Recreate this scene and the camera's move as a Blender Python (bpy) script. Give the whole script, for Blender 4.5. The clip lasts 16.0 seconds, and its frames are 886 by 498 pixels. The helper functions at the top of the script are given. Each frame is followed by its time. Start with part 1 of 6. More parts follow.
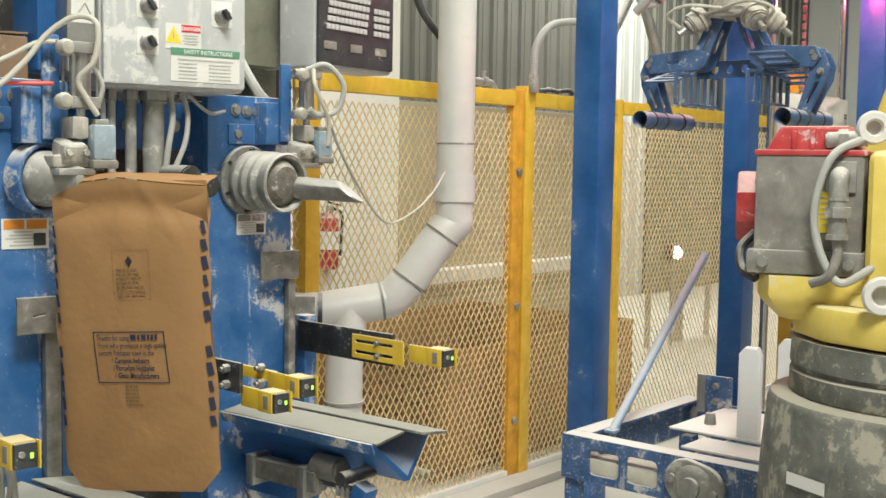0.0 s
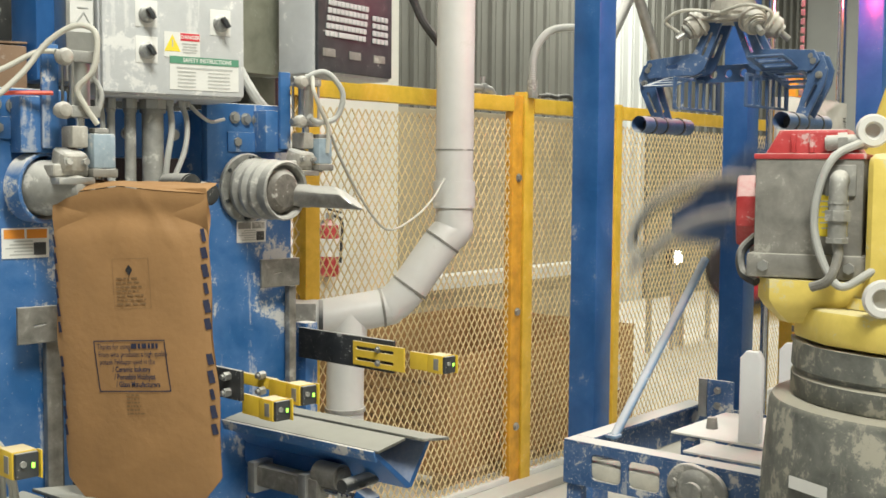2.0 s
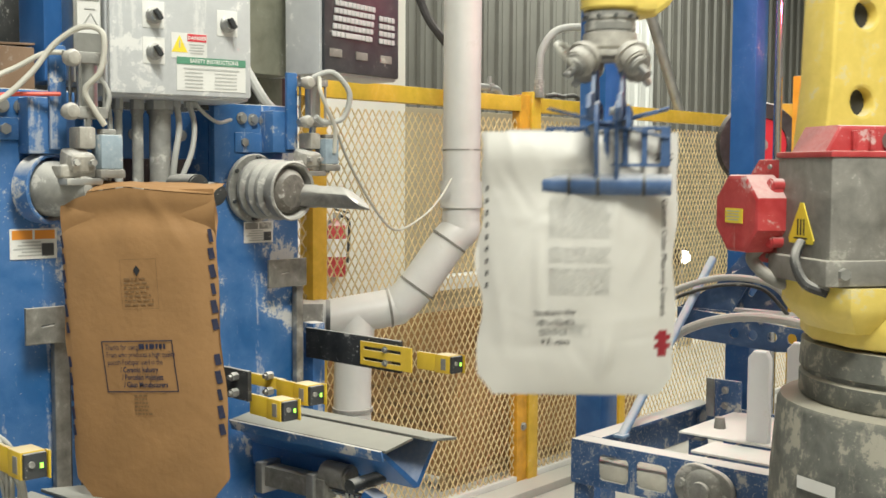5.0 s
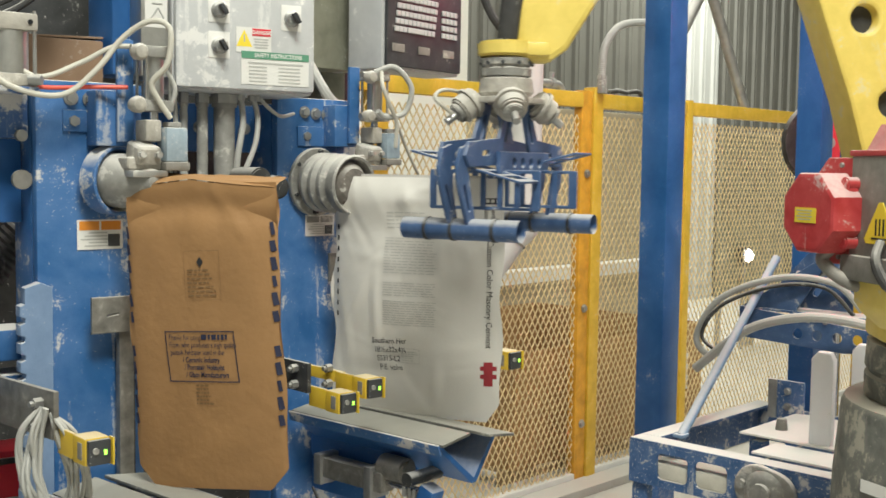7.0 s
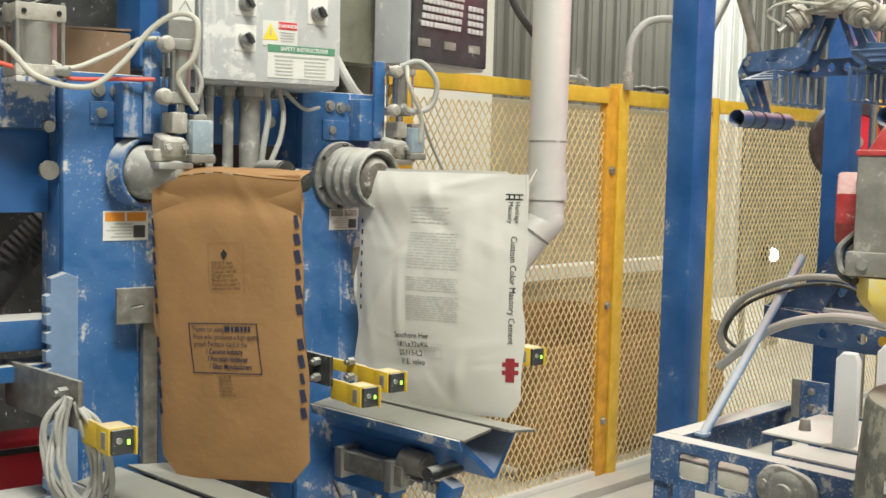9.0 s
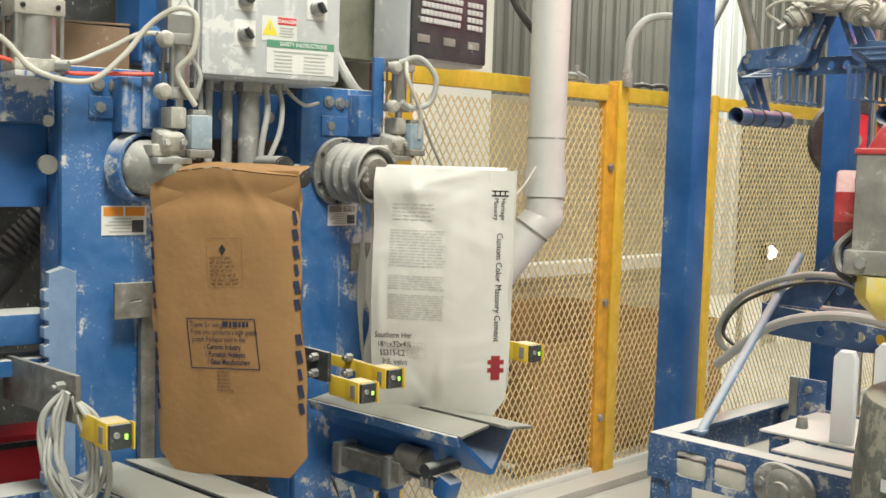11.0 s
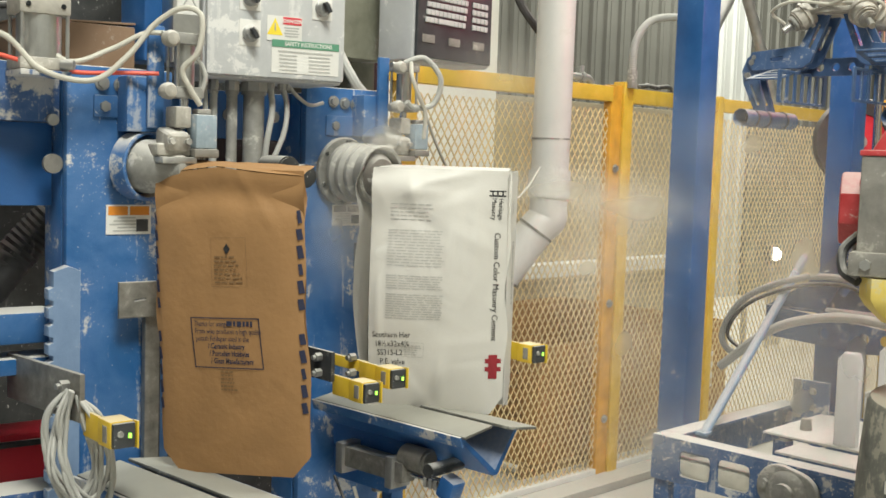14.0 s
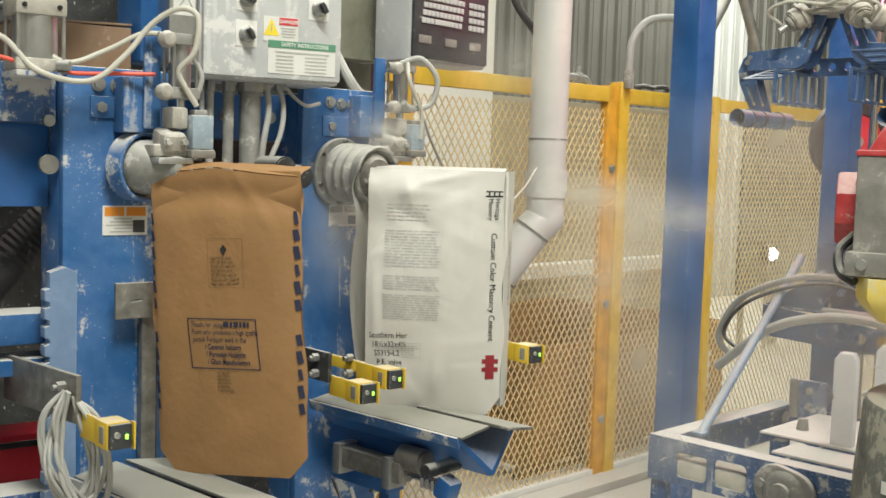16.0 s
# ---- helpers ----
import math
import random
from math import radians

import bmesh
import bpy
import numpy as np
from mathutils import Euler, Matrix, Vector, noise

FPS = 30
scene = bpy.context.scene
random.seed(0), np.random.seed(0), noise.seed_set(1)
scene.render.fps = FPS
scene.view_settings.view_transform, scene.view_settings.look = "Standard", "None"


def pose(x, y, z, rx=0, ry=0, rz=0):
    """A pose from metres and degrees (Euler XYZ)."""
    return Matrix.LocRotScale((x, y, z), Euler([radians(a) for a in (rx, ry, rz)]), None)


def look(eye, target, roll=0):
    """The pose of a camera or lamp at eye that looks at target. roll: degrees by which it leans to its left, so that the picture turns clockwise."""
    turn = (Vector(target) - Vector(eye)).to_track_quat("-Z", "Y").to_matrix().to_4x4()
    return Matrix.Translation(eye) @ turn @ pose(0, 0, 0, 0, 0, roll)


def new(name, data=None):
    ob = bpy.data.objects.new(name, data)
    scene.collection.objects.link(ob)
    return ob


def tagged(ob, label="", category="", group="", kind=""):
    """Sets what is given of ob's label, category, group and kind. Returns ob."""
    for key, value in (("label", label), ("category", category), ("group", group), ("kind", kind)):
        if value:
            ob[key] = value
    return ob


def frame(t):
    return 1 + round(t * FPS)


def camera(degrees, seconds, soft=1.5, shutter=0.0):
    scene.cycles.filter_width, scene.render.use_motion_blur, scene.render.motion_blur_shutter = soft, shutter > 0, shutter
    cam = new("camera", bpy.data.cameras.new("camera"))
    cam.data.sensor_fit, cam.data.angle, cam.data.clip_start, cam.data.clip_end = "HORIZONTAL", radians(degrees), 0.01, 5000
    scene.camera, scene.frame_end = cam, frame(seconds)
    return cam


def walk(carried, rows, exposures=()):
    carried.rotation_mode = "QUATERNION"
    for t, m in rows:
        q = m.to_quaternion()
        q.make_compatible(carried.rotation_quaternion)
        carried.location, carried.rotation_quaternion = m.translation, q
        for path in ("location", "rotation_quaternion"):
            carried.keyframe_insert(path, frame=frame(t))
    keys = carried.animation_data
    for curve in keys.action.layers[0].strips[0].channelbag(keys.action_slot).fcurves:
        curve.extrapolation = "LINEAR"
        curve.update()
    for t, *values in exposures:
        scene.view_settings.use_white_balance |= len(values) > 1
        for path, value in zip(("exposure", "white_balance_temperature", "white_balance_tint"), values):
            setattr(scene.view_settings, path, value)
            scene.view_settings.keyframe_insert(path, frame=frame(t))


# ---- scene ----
cam = camera(43.0, 16.0, 1.6, 0.5)
EYE = (0, 0, 1.65)
PATH = [
    (0.0, 85.73, -0.86, 40.34), (0.5, 85.84, -0.78, 40.42), (1.0, 85.92, -0.64, 40.41), (1.5, 86.00, -0.50, 40.31),
    (2.0, 86.05, -0.43, 40.32), (2.5, 86.01, -0.31, 40.34), (3.0, 86.01, -0.25, 40.33), (5.5, 86.08, -0.33, 40.99),
    (6.0, 85.91, -0.38, 42.97), (6.5, 85.81, -0.52, 43.23), (7.0, 85.77, -0.79, 43.76), (7.5, 85.70, -0.98, 44.71),
    (8.0, 85.64, -1.09, 44.89), (8.5, 85.58, -1.24, 45.04), (9.0, 85.50, -1.40, 45.00), (11.5, 85.28, -1.67, 44.94),
    (12.0, 85.29, -1.55, 44.85), (12.5, 85.28, -1.50, 44.95), (13.0, 85.28, -1.49, 45.04), (13.5, 85.31, -1.70, 45.12),
    (14.0, 85.32, -1.88, 45.17), (14.5, 85.38, -2.02, 45.22), (15.0, 85.36, -2.02, 45.20), (15.5, 85.33, -1.87, 45.09),
    (16.0, 85.35, -1.82, 45.00)]
walk(cam, [(t, pose(*EYE, rx, ry, rz)) for t, rx, ry, rz in PATH],
     [(0.0, 0.22), (3.0, 0.23), (5.5, 0.20), (6.2, 0.14), (7.2, 0.16), (9.0, 0.18), (12.5, 0.24), (13.5, 0.15), (16.0, 0.09)])

# ---- light: high-bay lamps of the hall, a red signal lamp at the bag magazine ----
world = bpy.data.worlds.new("world")
scene.world = world
world.use_nodes = True
world.node_tree.nodes["Background"].inputs[0].default_value = (0.9, 0.95, 1.0, 1)
world.node_tree.nodes["Background"].inputs[1].default_value = 0.25


def area(name, loc, target, size, power, color=(0.955, 0.965, 0.865)):
    data = bpy.data.lights.new(name, "AREA")
    data.shape, data.size, data.size_y, data.energy, data.color = "RECTANGLE", size[0], size[1], power, color
    ob = new(name, data)
    ob.matrix_world = look(loc, target)
    return ob


area("high_bay_light", (0.6, 0.2, 5.6), (-1.6, 1.9, 1.0), (1.6, 1.2), 298)
area("high_bay_light", (-1.2, 4.6, 5.8), (-2.5, 3.6, 0.8), (1.6, 1.2), 158)
area("high_bay_light", (-5.6, 6.4, 5.8), (-5.8, 6.4, 0), (2.4, 1.6), 145, (0.93, 0.96, 0.88))
area("high_bay_light", (-5.8, 11.0, 5.8), (-5.8, 11.0, 0), (2.4, 1.6), 370, (0.93, 0.96, 0.88))
red = bpy.data.lights.new("red_signal_light", "POINT")
red.energy, red.color, red.shadow_soft_size = 14.0, (1.0, 0.06, 0.16), 0.04
new("red_signal_light", red).location = (-1.62, 4.2, 2.38)


# ---- materials ----
def material(name, color, rough=0.5, metal=0.0, vary=0.25, scale=12.0, bump=0.15, dust=0.0, dust_color=(0.62, 0.6, 0.56),
             fine=280.0, chips=0.0, emit=None):
    m = bpy.data.materials.new(name)
    m.use_nodes = True
    nt = m.node_tree
    n, ln = nt.nodes, nt.links
    b = n["Principled BSDF"]
    co = n.new("ShaderNodeTexCoord")
    big = n.new("ShaderNodeTexNoise")
    big.inputs["Scale"].default_value, big.inputs["Detail"].default_value = scale, 9
    big.inputs["Roughness"].default_value, big.inputs["Distortion"].default_value = 0.62, 0.3
    ln.new(co.outputs["Object"], big.inputs["Vector"])
    small = n.new("ShaderNodeTexNoise")
    small.inputs["Scale"].default_value, small.inputs["Detail"].default_value = fine, 4
    ln.new(co.outputs["Object"], small.inputs["Vector"])
    ramp = n.new("ShaderNodeMapRange")
    ramp.inputs[1].default_value, ramp.inputs[2].default_value = 0.3, 0.7
    ramp.inputs[3].default_value, ramp.inputs[4].default_value = 1 - vary, 1 + vary * 0.6
    ln.new(big.outputs["Fac"], ramp.inputs[0])
    mul = n.new("ShaderNodeVectorMath")
    mul.operation = "SCALE"
    mul.inputs[0].default_value = color
    ln.new(ramp.outputs[0], mul.inputs["Scale"])
    out = mul.outputs[0]
    rough_out = None
    if chips:
        vo = n.new("ShaderNodeTexNoise")
        vo.inputs["Scale"].default_value, vo.inputs["Detail"].default_value, vo.inputs["Roughness"].default_value = 95, 8, 0.7
        ln.new(co.outputs["Object"], vo.inputs["Vector"])
        th = n.new("ShaderNodeMapRange")
        th.inputs[1].default_value, th.inputs[2].default_value = 0.68 - chips * 0.14, 0.71 - chips * 0.13
        ln.new(vo.outputs["Fac"], th.inputs[0])
        mx = n.new("ShaderNodeMix")
        mx.data_type = "RGBA"
        ln.new(th.outputs[0], mx.inputs[0])
        ln.new(out, mx.inputs[6])
        mx.inputs[7].default_value = (*dust_color, 1)
        out = mx.outputs[2]
    if dust:
        # settled powder on what faces up, crusts with crumbled edges, run-down streaks, specks and a thin film
        def math_node(op, a, b_):
            k = n.new("ShaderNodeMath")
            k.operation = op
            for i, v in enumerate((a, b_)):
                if isinstance(v, (int, float)):
                    k.inputs[i].default_value = v
                else:
                    ln.new(v, k.inputs[i])
            return k.outputs[0]

        def ranged(v, lo, hi, a=0.0, b_=1.0):
            k = n.new("ShaderNodeMapRange")
            for i, q in zip((1, 2, 3, 4), (lo, hi, a, b_)):
                k.inputs[i].default_value = q
            ln.new(v, k.inputs[0])
            return k.outputs[0]

        ge = n.new("ShaderNodeNewGeometry")
        sep = n.new("ShaderNodeSeparateXYZ")
        ln.new(ge.outputs["Normal"], sep.inputs[0])
        crumb = n.new("ShaderNodeTexNoise")
        crumb.inputs["Scale"].default_value, crumb.inputs["Detail"].default_value, crumb.inputs["Roughness"].default_value = 75, 6, 0.75
        ln.new(co.outputs["Object"], crumb.inputs["Vector"])
        loose = math_node("MULTIPLY", math_node("SUBTRACT", crumb.outputs["Fac"], 0.5), 0.34)
        field = math_node("ADD", big.outputs["Fac"], loose)
        settled = math_node("MULTIPLY", ranged(math_node("ADD", sep.outputs["Z"], loose), 0.3, 0.75), min(1.0, 0.35 + dust * 0.65))
        crust = ranged(field, 0.68 - dust * 0.12, 0.73 - dust * 0.12, 0.0, 0.45 + 0.45 * min(1, dust))
        mp = n.new("ShaderNodeMapping")
        mp.inputs["Scale"].default_value = (1, 1, 0.10)
        ln.new(co.outputs["Object"], mp.inputs["Vector"])
        run = n.new("ShaderNodeTexNoise")
        run.inputs["Scale"].default_value, run.inputs["Detail"].default_value, run.inputs["Roughness"].default_value = 22, 5, 0.6
        ln.new(mp.outputs[0], run.inputs["Vector"])
        streak = ranged(math_node("ADD", run.outputs["Fac"], loose), 0.69 - dust * 0.08, 0.76 - dust * 0.08, 0.0, 0.55 * min(1, dust))
        vo = n.new("ShaderNodeTexVoronoi")
        vo.inputs["Scale"].default_value = 230
        ln.new(co.outputs["Object"], vo.inputs["Vector"])
        sc = n.new("ShaderNodeSeparateColor")
        ln.new(vo.outputs["Color"], sc.inputs[0])
        chosen = ranged(math_node("ADD", sc.outputs[0], math_node("MULTIPLY", math_node("ADD", big.outputs["Fac"], -0.5), 2.4)), 1.08 - dust * 0.12, 1.10 - dust * 0.12)
        speck = math_node("MULTIPLY", chosen, ranged(math_node("ADD", vo.outputs["Distance"], loose), 0.16, 0.34, 0.6, 0.0))
        film = ranged(big.outputs["Fac"], 0.35, 0.75, 0.01, 0.03 + 0.13 * min(1.2, dust))
        fac = math_node("MAXIMUM", math_node("MAXIMUM", settled, crust), math_node("MAXIMUM", math_node("MAXIMUM", streak, speck), film))
        mx = n.new("ShaderNodeMix")
        mx.data_type = "RGBA"
        ln.new(fac, mx.inputs[0])
        ln.new(out, mx.inputs[6])
        mx.inputs[7].default_value = (*dust_color, 1)
        out = mx.outputs[2]
        ro = n.new("ShaderNodeMix")
        ln.new(fac, ro.inputs[0])
        ro.inputs[2].default_value, ro.inputs[3].default_value = rough, 0.95
        rough_out = ro.outputs[0]
    ln.new(out, b.inputs["Base Color"])
    b.inputs["Metallic"].default_value = metal
    if rough_out:
        ln.new(rough_out, b.inputs["Roughness"])
    else:
        rr = n.new("ShaderNodeMapRange")
        rr.inputs[3].default_value, rr.inputs[4].default_value = max(0.05, rough - 0.12), min(1, rough + 0.15)
        ln.new(small.outputs["Fac"], rr.inputs[0])
        ln.new(rr.outputs[0], b.inputs["Roughness"])
    if bump:
        bp = n.new("ShaderNodeBump")
        bp.inputs["Strength"].default_value, bp.inputs["Distance"].default_value = bump, 0.003
        ln.new(small.outputs["Fac"], bp.inputs["Height"])
        ln.new(bp.outputs[0], b.inputs["Normal"])
    if emit:
        b.inputs["Emission Color"].default_value, b.inputs["Emission Strength"].default_value = (*emit[:3], 1), emit[3]
    return m


BLUE = material("blue_paint", (0.012, 0.12, 0.35), 0.42, dust=0.95, scale=6, chips=0.2)
POWDERED = material("powder_caked_blue_paint", (0.02, 0.10, 0.30), 0.6, dust=1.75, scale=9, chips=0.3)
BLUE_CLEAN = material("blue_paint_column", (0.012, 0.115, 0.36), 0.28, vary=0.3, dust=0.3, scale=4, chips=0.0)
BLUE_DUSTY = material("dusty_blue_paint", (0.025, 0.10, 0.27), 0.5, dust=0.9, scale=11, chips=0.7)
BLUE_GRIP = material("anodised_blue", (0.04, 0.10, 0.24), 0.4, dust=0.4, scale=14)
BEIGE_CAST = material("dusty_beige_casting", (0.40, 0.375, 0.33), 0.65, vary=0.3, scale=30, dust=0.7)
YELLOW = material("yellow_paint", (0.72, 0.45, 0.03), 0.45, vary=0.2, dust=0.2, chips=0.08)
ORANGE = material("worn_orange_yellow_paint", (0.66, 0.33, 0.03), 0.5, vary=0.3, chips=0.25, dust_color=(0.6, 0.5, 0.36))
ROBOT_YELLOW = material("robot_yellow", (0.78, 0.60, 0.13), 0.42, vary=0.15, dust=0.75, dust_color=(0.70, 0.62, 0.36))
SENSOR_YELLOW = material("sensor_yellow", (0.78, 0.52, 0.03), 0.45, vary=0.1, dust=0.35)
RED = material("red_motor_cover", (0.50, 0.03, 0.035), 0.45, dust=0.7, dust_color=(0.62, 0.52, 0.5))
GREY_MOTOR = material("grey_motor", (0.22, 0.21, 0.19), 0.55, vary=0.4, dust=0.6, chips=0.15, dust_color=(0.45, 0.43, 0.38))
DARK_BASE = material("robot_base_grey", (0.15, 0.155, 0.14), 0.65, vary=0.5, dust=1.15, scale=11, chips=0.4, dust_color=(0.38, 0.355, 0.29))
WORN_STEEL = material("scuffed_worn_steel", (0.26, 0.25, 0.23), 0.45, 0.6, vary=0.4, scale=25, dust=0.6, dust_color=(0.5, 0.48, 0.44))
RACK_BLUE = material("dusty_rack_paint", (0.17, 0.27, 0.45), 0.6, vary=0.15, dust=0.5)
CARTON = material("dark_brown_carton", (0.24, 0.145, 0.085), 0.75, vary=0.2, scale=5, dust=0.3)
SLAT = material("dusty_slat_steel", (0.17, 0.17, 0.155), 0.55, 0.3, vary=0.4, scale=14, dust=0.55, dust_color=(0.43, 0.42, 0.37))
STEEL = material("dull_steel", (0.42, 0.42, 0.41), 0.4, 0.8, dust=0.4)
CUFF_DARK = material("dusty_dark_core", (0.13, 0.115, 0.10), 0.8, vary=0.4, scale=40, dust=0.5)
SPOUT_STEEL = material("worn_spout_steel", (0.34, 0.33, 0.31), 0.32, 0.85, vary=0.4, scale=20, dust=0.35)
VALVE_BLUE = material("pale_blue_valve_plastic", (0.28, 0.36, 0.43), 0.5, vary=0.25, scale=25, dust=0.7)
CHROME = material("chrome_rod", (0.6, 0.6, 0.6), 0.12, 1.0, vary=0.05, bump=0)
CAST = material("cast_grey", (0.31, 0.305, 0.285), 0.6, 0.3, dust=0.9, scale=22)
ALU = material("aluminium", (0.55, 0.55, 0.53), 0.35, 0.9, dust=0.25)
PVC = material("grey_white_pvc", (0.66, 0.65, 0.63), 0.35, vary=0.1, scale=4, dust=0.25)
WHITE_BOX = material("light_grey_enamel", (0.53, 0.54, 0.55), 0.4, vary=0.08, dust=0.95, dust_color=(0.80, 0.79, 0.77))
OLIVE = material("olive_grey_cabinet", (0.25, 0.25, 0.19), 0.5, dust=0.3)
BLACK = material("black_plastic", (0.030, 0.034, 0.040), 0.38, dust=0.25)
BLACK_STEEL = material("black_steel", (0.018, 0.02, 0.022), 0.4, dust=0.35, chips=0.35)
KEY = material("grey_keys", (0.5, 0.5, 0.5), 0.5, vary=0.1)
KRAFT = material("brown_kraft_paper", (0.32, 0.174, 0.070), 0.7, vary=0.1, scale=5, fine=60, bump=0.35)
WHITE_PAPER = material("white_paper", (0.64, 0.62, 0.58), 0.5, vary=0.05, scale=4, fine=220, bump=0.12)
CARD = material("corrugated_cardboard", (0.39, 0.23, 0.10), 0.8, vary=0.1, scale=3)
WHITE_WALL = material("white_sheet_wall", (0.84, 0.83, 0.78), 0.5, vary=0.06, scale=2)
SIDING = material("grey_metal_siding", (0.155, 0.15, 0.13), 0.5, 0.1, vary=0.12, scale=2)
SIDING_WHITE = material("white_metal_siding", (0.54, 0.54, 0.51), 0.5, vary=0.06, scale=2)
TAN = material("tan_curtain_wall", (0.45, 0.385, 0.275), 0.7, vary=0.12, scale=2)
CONCRETE = material("dusty_concrete", (0.46, 0.44, 0.40), 0.75, vary=0.18, scale=1.6, dust=0.4)
INK_BLUE = material("dark_blue_ink", (0.018, 0.022, 0.055), 0.6, vary=0.1, bump=0)
INK = material("black_ink", (0.02, 0.02, 0.022), 0.6, vary=0.1, bump=0)
INK_GREY = material("grey_ink", (0.46, 0.46, 0.44), 0.6, vary=0.1, bump=0)
INK_BROWN = material("brown_ink", (0.20, 0.115, 0.05), 0.6, vary=0.1, bump=0)
INK_RED = material("dark_red_ink", (0.30, 0.02, 0.03), 0.6, vary=0.1, bump=0)
LABEL_WHITE = material("label_white", (0.74, 0.73, 0.70), 0.5, vary=0.05, dust=0.2)
LABEL_ORANGE = material("label_orange", (0.75, 0.27, 0.03), 0.5, vary=0.08)
LABEL_RED = material("label_red", (0.65, 0.03, 0.05), 0.5, vary=0.05)
LABEL_GREEN = material("label_green", (0.10, 0.28, 0.18), 0.5, vary=0.05)
LABEL_YELLOW = material("label_yellow", (0.85, 0.66, 0.05), 0.5, vary=0.05)
PALE_BLUE = material("dusty_pale_blue_paint", (0.20, 0.32, 0.50), 0.5, dust=0.4)
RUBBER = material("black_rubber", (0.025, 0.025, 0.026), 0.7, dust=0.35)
HOSE = material("grey_hose", (0.40, 0.40, 0.38), 0.5, vary=0.1, dust=0.3)
HOSE_RED = material("red_air_hose", (0.75, 0.10, 0.06), 0.4, vary=0.05)
HOSE_WHITE = material("white_cable", (0.52, 0.50, 0.44), 0.5, vary=0.08)
PLASTIC_WHITE = material("white_uhmw_plastic", (0.78, 0.78, 0.80), 0.4, vary=0.05, dust=0.2)
GREEN_LED = material("green_led", (0.2, 0.8, 0.1), 0.4, emit=(0.45, 1.0, 0.1, 1.6), bump=0)
LAMP_GLOW = material("lamp_glow", (1, 1, 1), 0.4, emit=(1.0, 0.97, 0.9, 30.0), bump=0)
RED_GLOW = material("red_lamp_glow", (0.9, 0.1, 0.15), 0.4, emit=(1.0, 0.06, 0.16, 2.0), bump=0)
FENCE = material("tan_painted_mesh", (0.74, 0.58, 0.32), 0.55, vary=0.2)
def haze(name, strength, scale):
    m = bpy.data.materials.new(name)
    m.use_nodes = True
    n, ln = m.node_tree.nodes, m.node_tree.links
    n.remove(n["Principled BSDF"])
    co, mp, gr = n.new("ShaderNodeTexCoord"), n.new("ShaderNodeMapping"), n.new("ShaderNodeTexGradient")
    mp.inputs["Location"].default_value, mp.inputs["Scale"].default_value = (-1, 0, -1), (2, 0, 2)
    gr.gradient_type = "QUADRATIC_SPHERE"
    ln.new(co.outputs["Generated"], mp.inputs["Vector"])
    ln.new(mp.outputs[0], gr.inputs[0])
    no, rg, mu = n.new("ShaderNodeTexNoise"), n.new("ShaderNodeMapRange"), n.new("ShaderNodeMath")
    no.inputs["Scale"].default_value, no.inputs["Detail"].default_value, no.inputs["Distortion"].default_value = scale, 4, 0.8
    ln.new(co.outputs["Object"], no.inputs["Vector"])
    rg.inputs[1].default_value, rg.inputs[2].default_value, rg.inputs[4].default_value = 0.25, 0.75, strength
    rg.inputs[3].default_value = strength * 0.45
    ln.new(no.outputs["Fac"], rg.inputs[0])
    mu.operation = "MULTIPLY"
    ln.new(rg.outputs[0], mu.inputs[0])
    ln.new(gr.outputs["Fac"], mu.inputs[1])
    tr, df, ad, mx = n.new("ShaderNodeBsdfTransparent"), n.new("ShaderNodeBsdfDiffuse"), n.new("ShaderNodeBsdfTranslucent"), n.new("ShaderNodeMixShader")
    df.inputs[0].default_value = ad.inputs[0].default_value = (0.80, 0.77, 0.70, 1)
    both = n.new("ShaderNodeMixShader")
    ln.new(df.outputs[0], both.inputs[1])
    ln.new(ad.outputs[0], both.inputs[2])
    ln.new(mu.outputs[0], mx.inputs[0])
    ln.new(tr.outputs[0], mx.inputs[1])
    ln.new(both.outputs[0], mx.inputs[2])
    ln.new(mx.outputs[0], n["Material Output"].inputs[0])
    return m


HAZE = haze("airborne_cement_dust", 0.52, 2.5)
HAZE_THICK = haze("dense_cement_dust", 0.78, 5.0)
POWDER = material("cement_powder", (0.60, 0.57, 0.49), 0.95, vary=0.15, scale=18, bump=0.6)
WOOD = material("pallet_wood", (0.36, 0.25, 0.14), 0.8, vary=0.25)


# ---- building helpers ----
def part(name, bm, mat, parent=None, label="", smooth=True):
    me = bpy.data.meshes.new(name)
    bmesh.ops.recalc_face_normals(bm, faces=bm.faces[:])
    bm.to_mesh(me)
    bm.free()
    me.materials.append(mat)
    if smooth:
        me.polygons.foreach_set("use_smooth", [True] * len(me.polygons))
        me.set_sharp_from_angle(angle=radians(35))
    ob = new(name, me)
    if parent:
        ob.parent = parent
    if label:
        ob["label"] = label
    return ob


def thing(name, m, label, category, group="", kind=""):
    ob = new(name)
    ob.empty_display_size = 0.05
    ob.matrix_world = m
    return tagged(ob, label, category, group, kind)


def box(bm, size, at=(0, 0, 0), rot=(0, 0, 0), bevel=0.004, seg=2):
    r = bmesh.ops.create_cube(bm, size=1, matrix=pose(*at, *rot) @ Matrix.Diagonal((*size, 1)))
    if bevel:
        b = min(bevel, min(size) * 0.45)
        edges = list({e for v in r["verts"] for e in v.link_edges})
        bmesh.ops.bevel(bm, geom=edges, offset=b, segments=seg, affect="EDGES", profile=0.6)
    return bm


def span(bm, x, y, z, bevel=0.004):
    """A box from its three ranges."""
    return box(bm, (x[1] - x[0], y[1] - y[0], z[1] - z[0]), ((x[0] + x[1]) / 2, (y[0] + y[1]) / 2, (z[0] + z[1]) / 2), bevel=bevel)


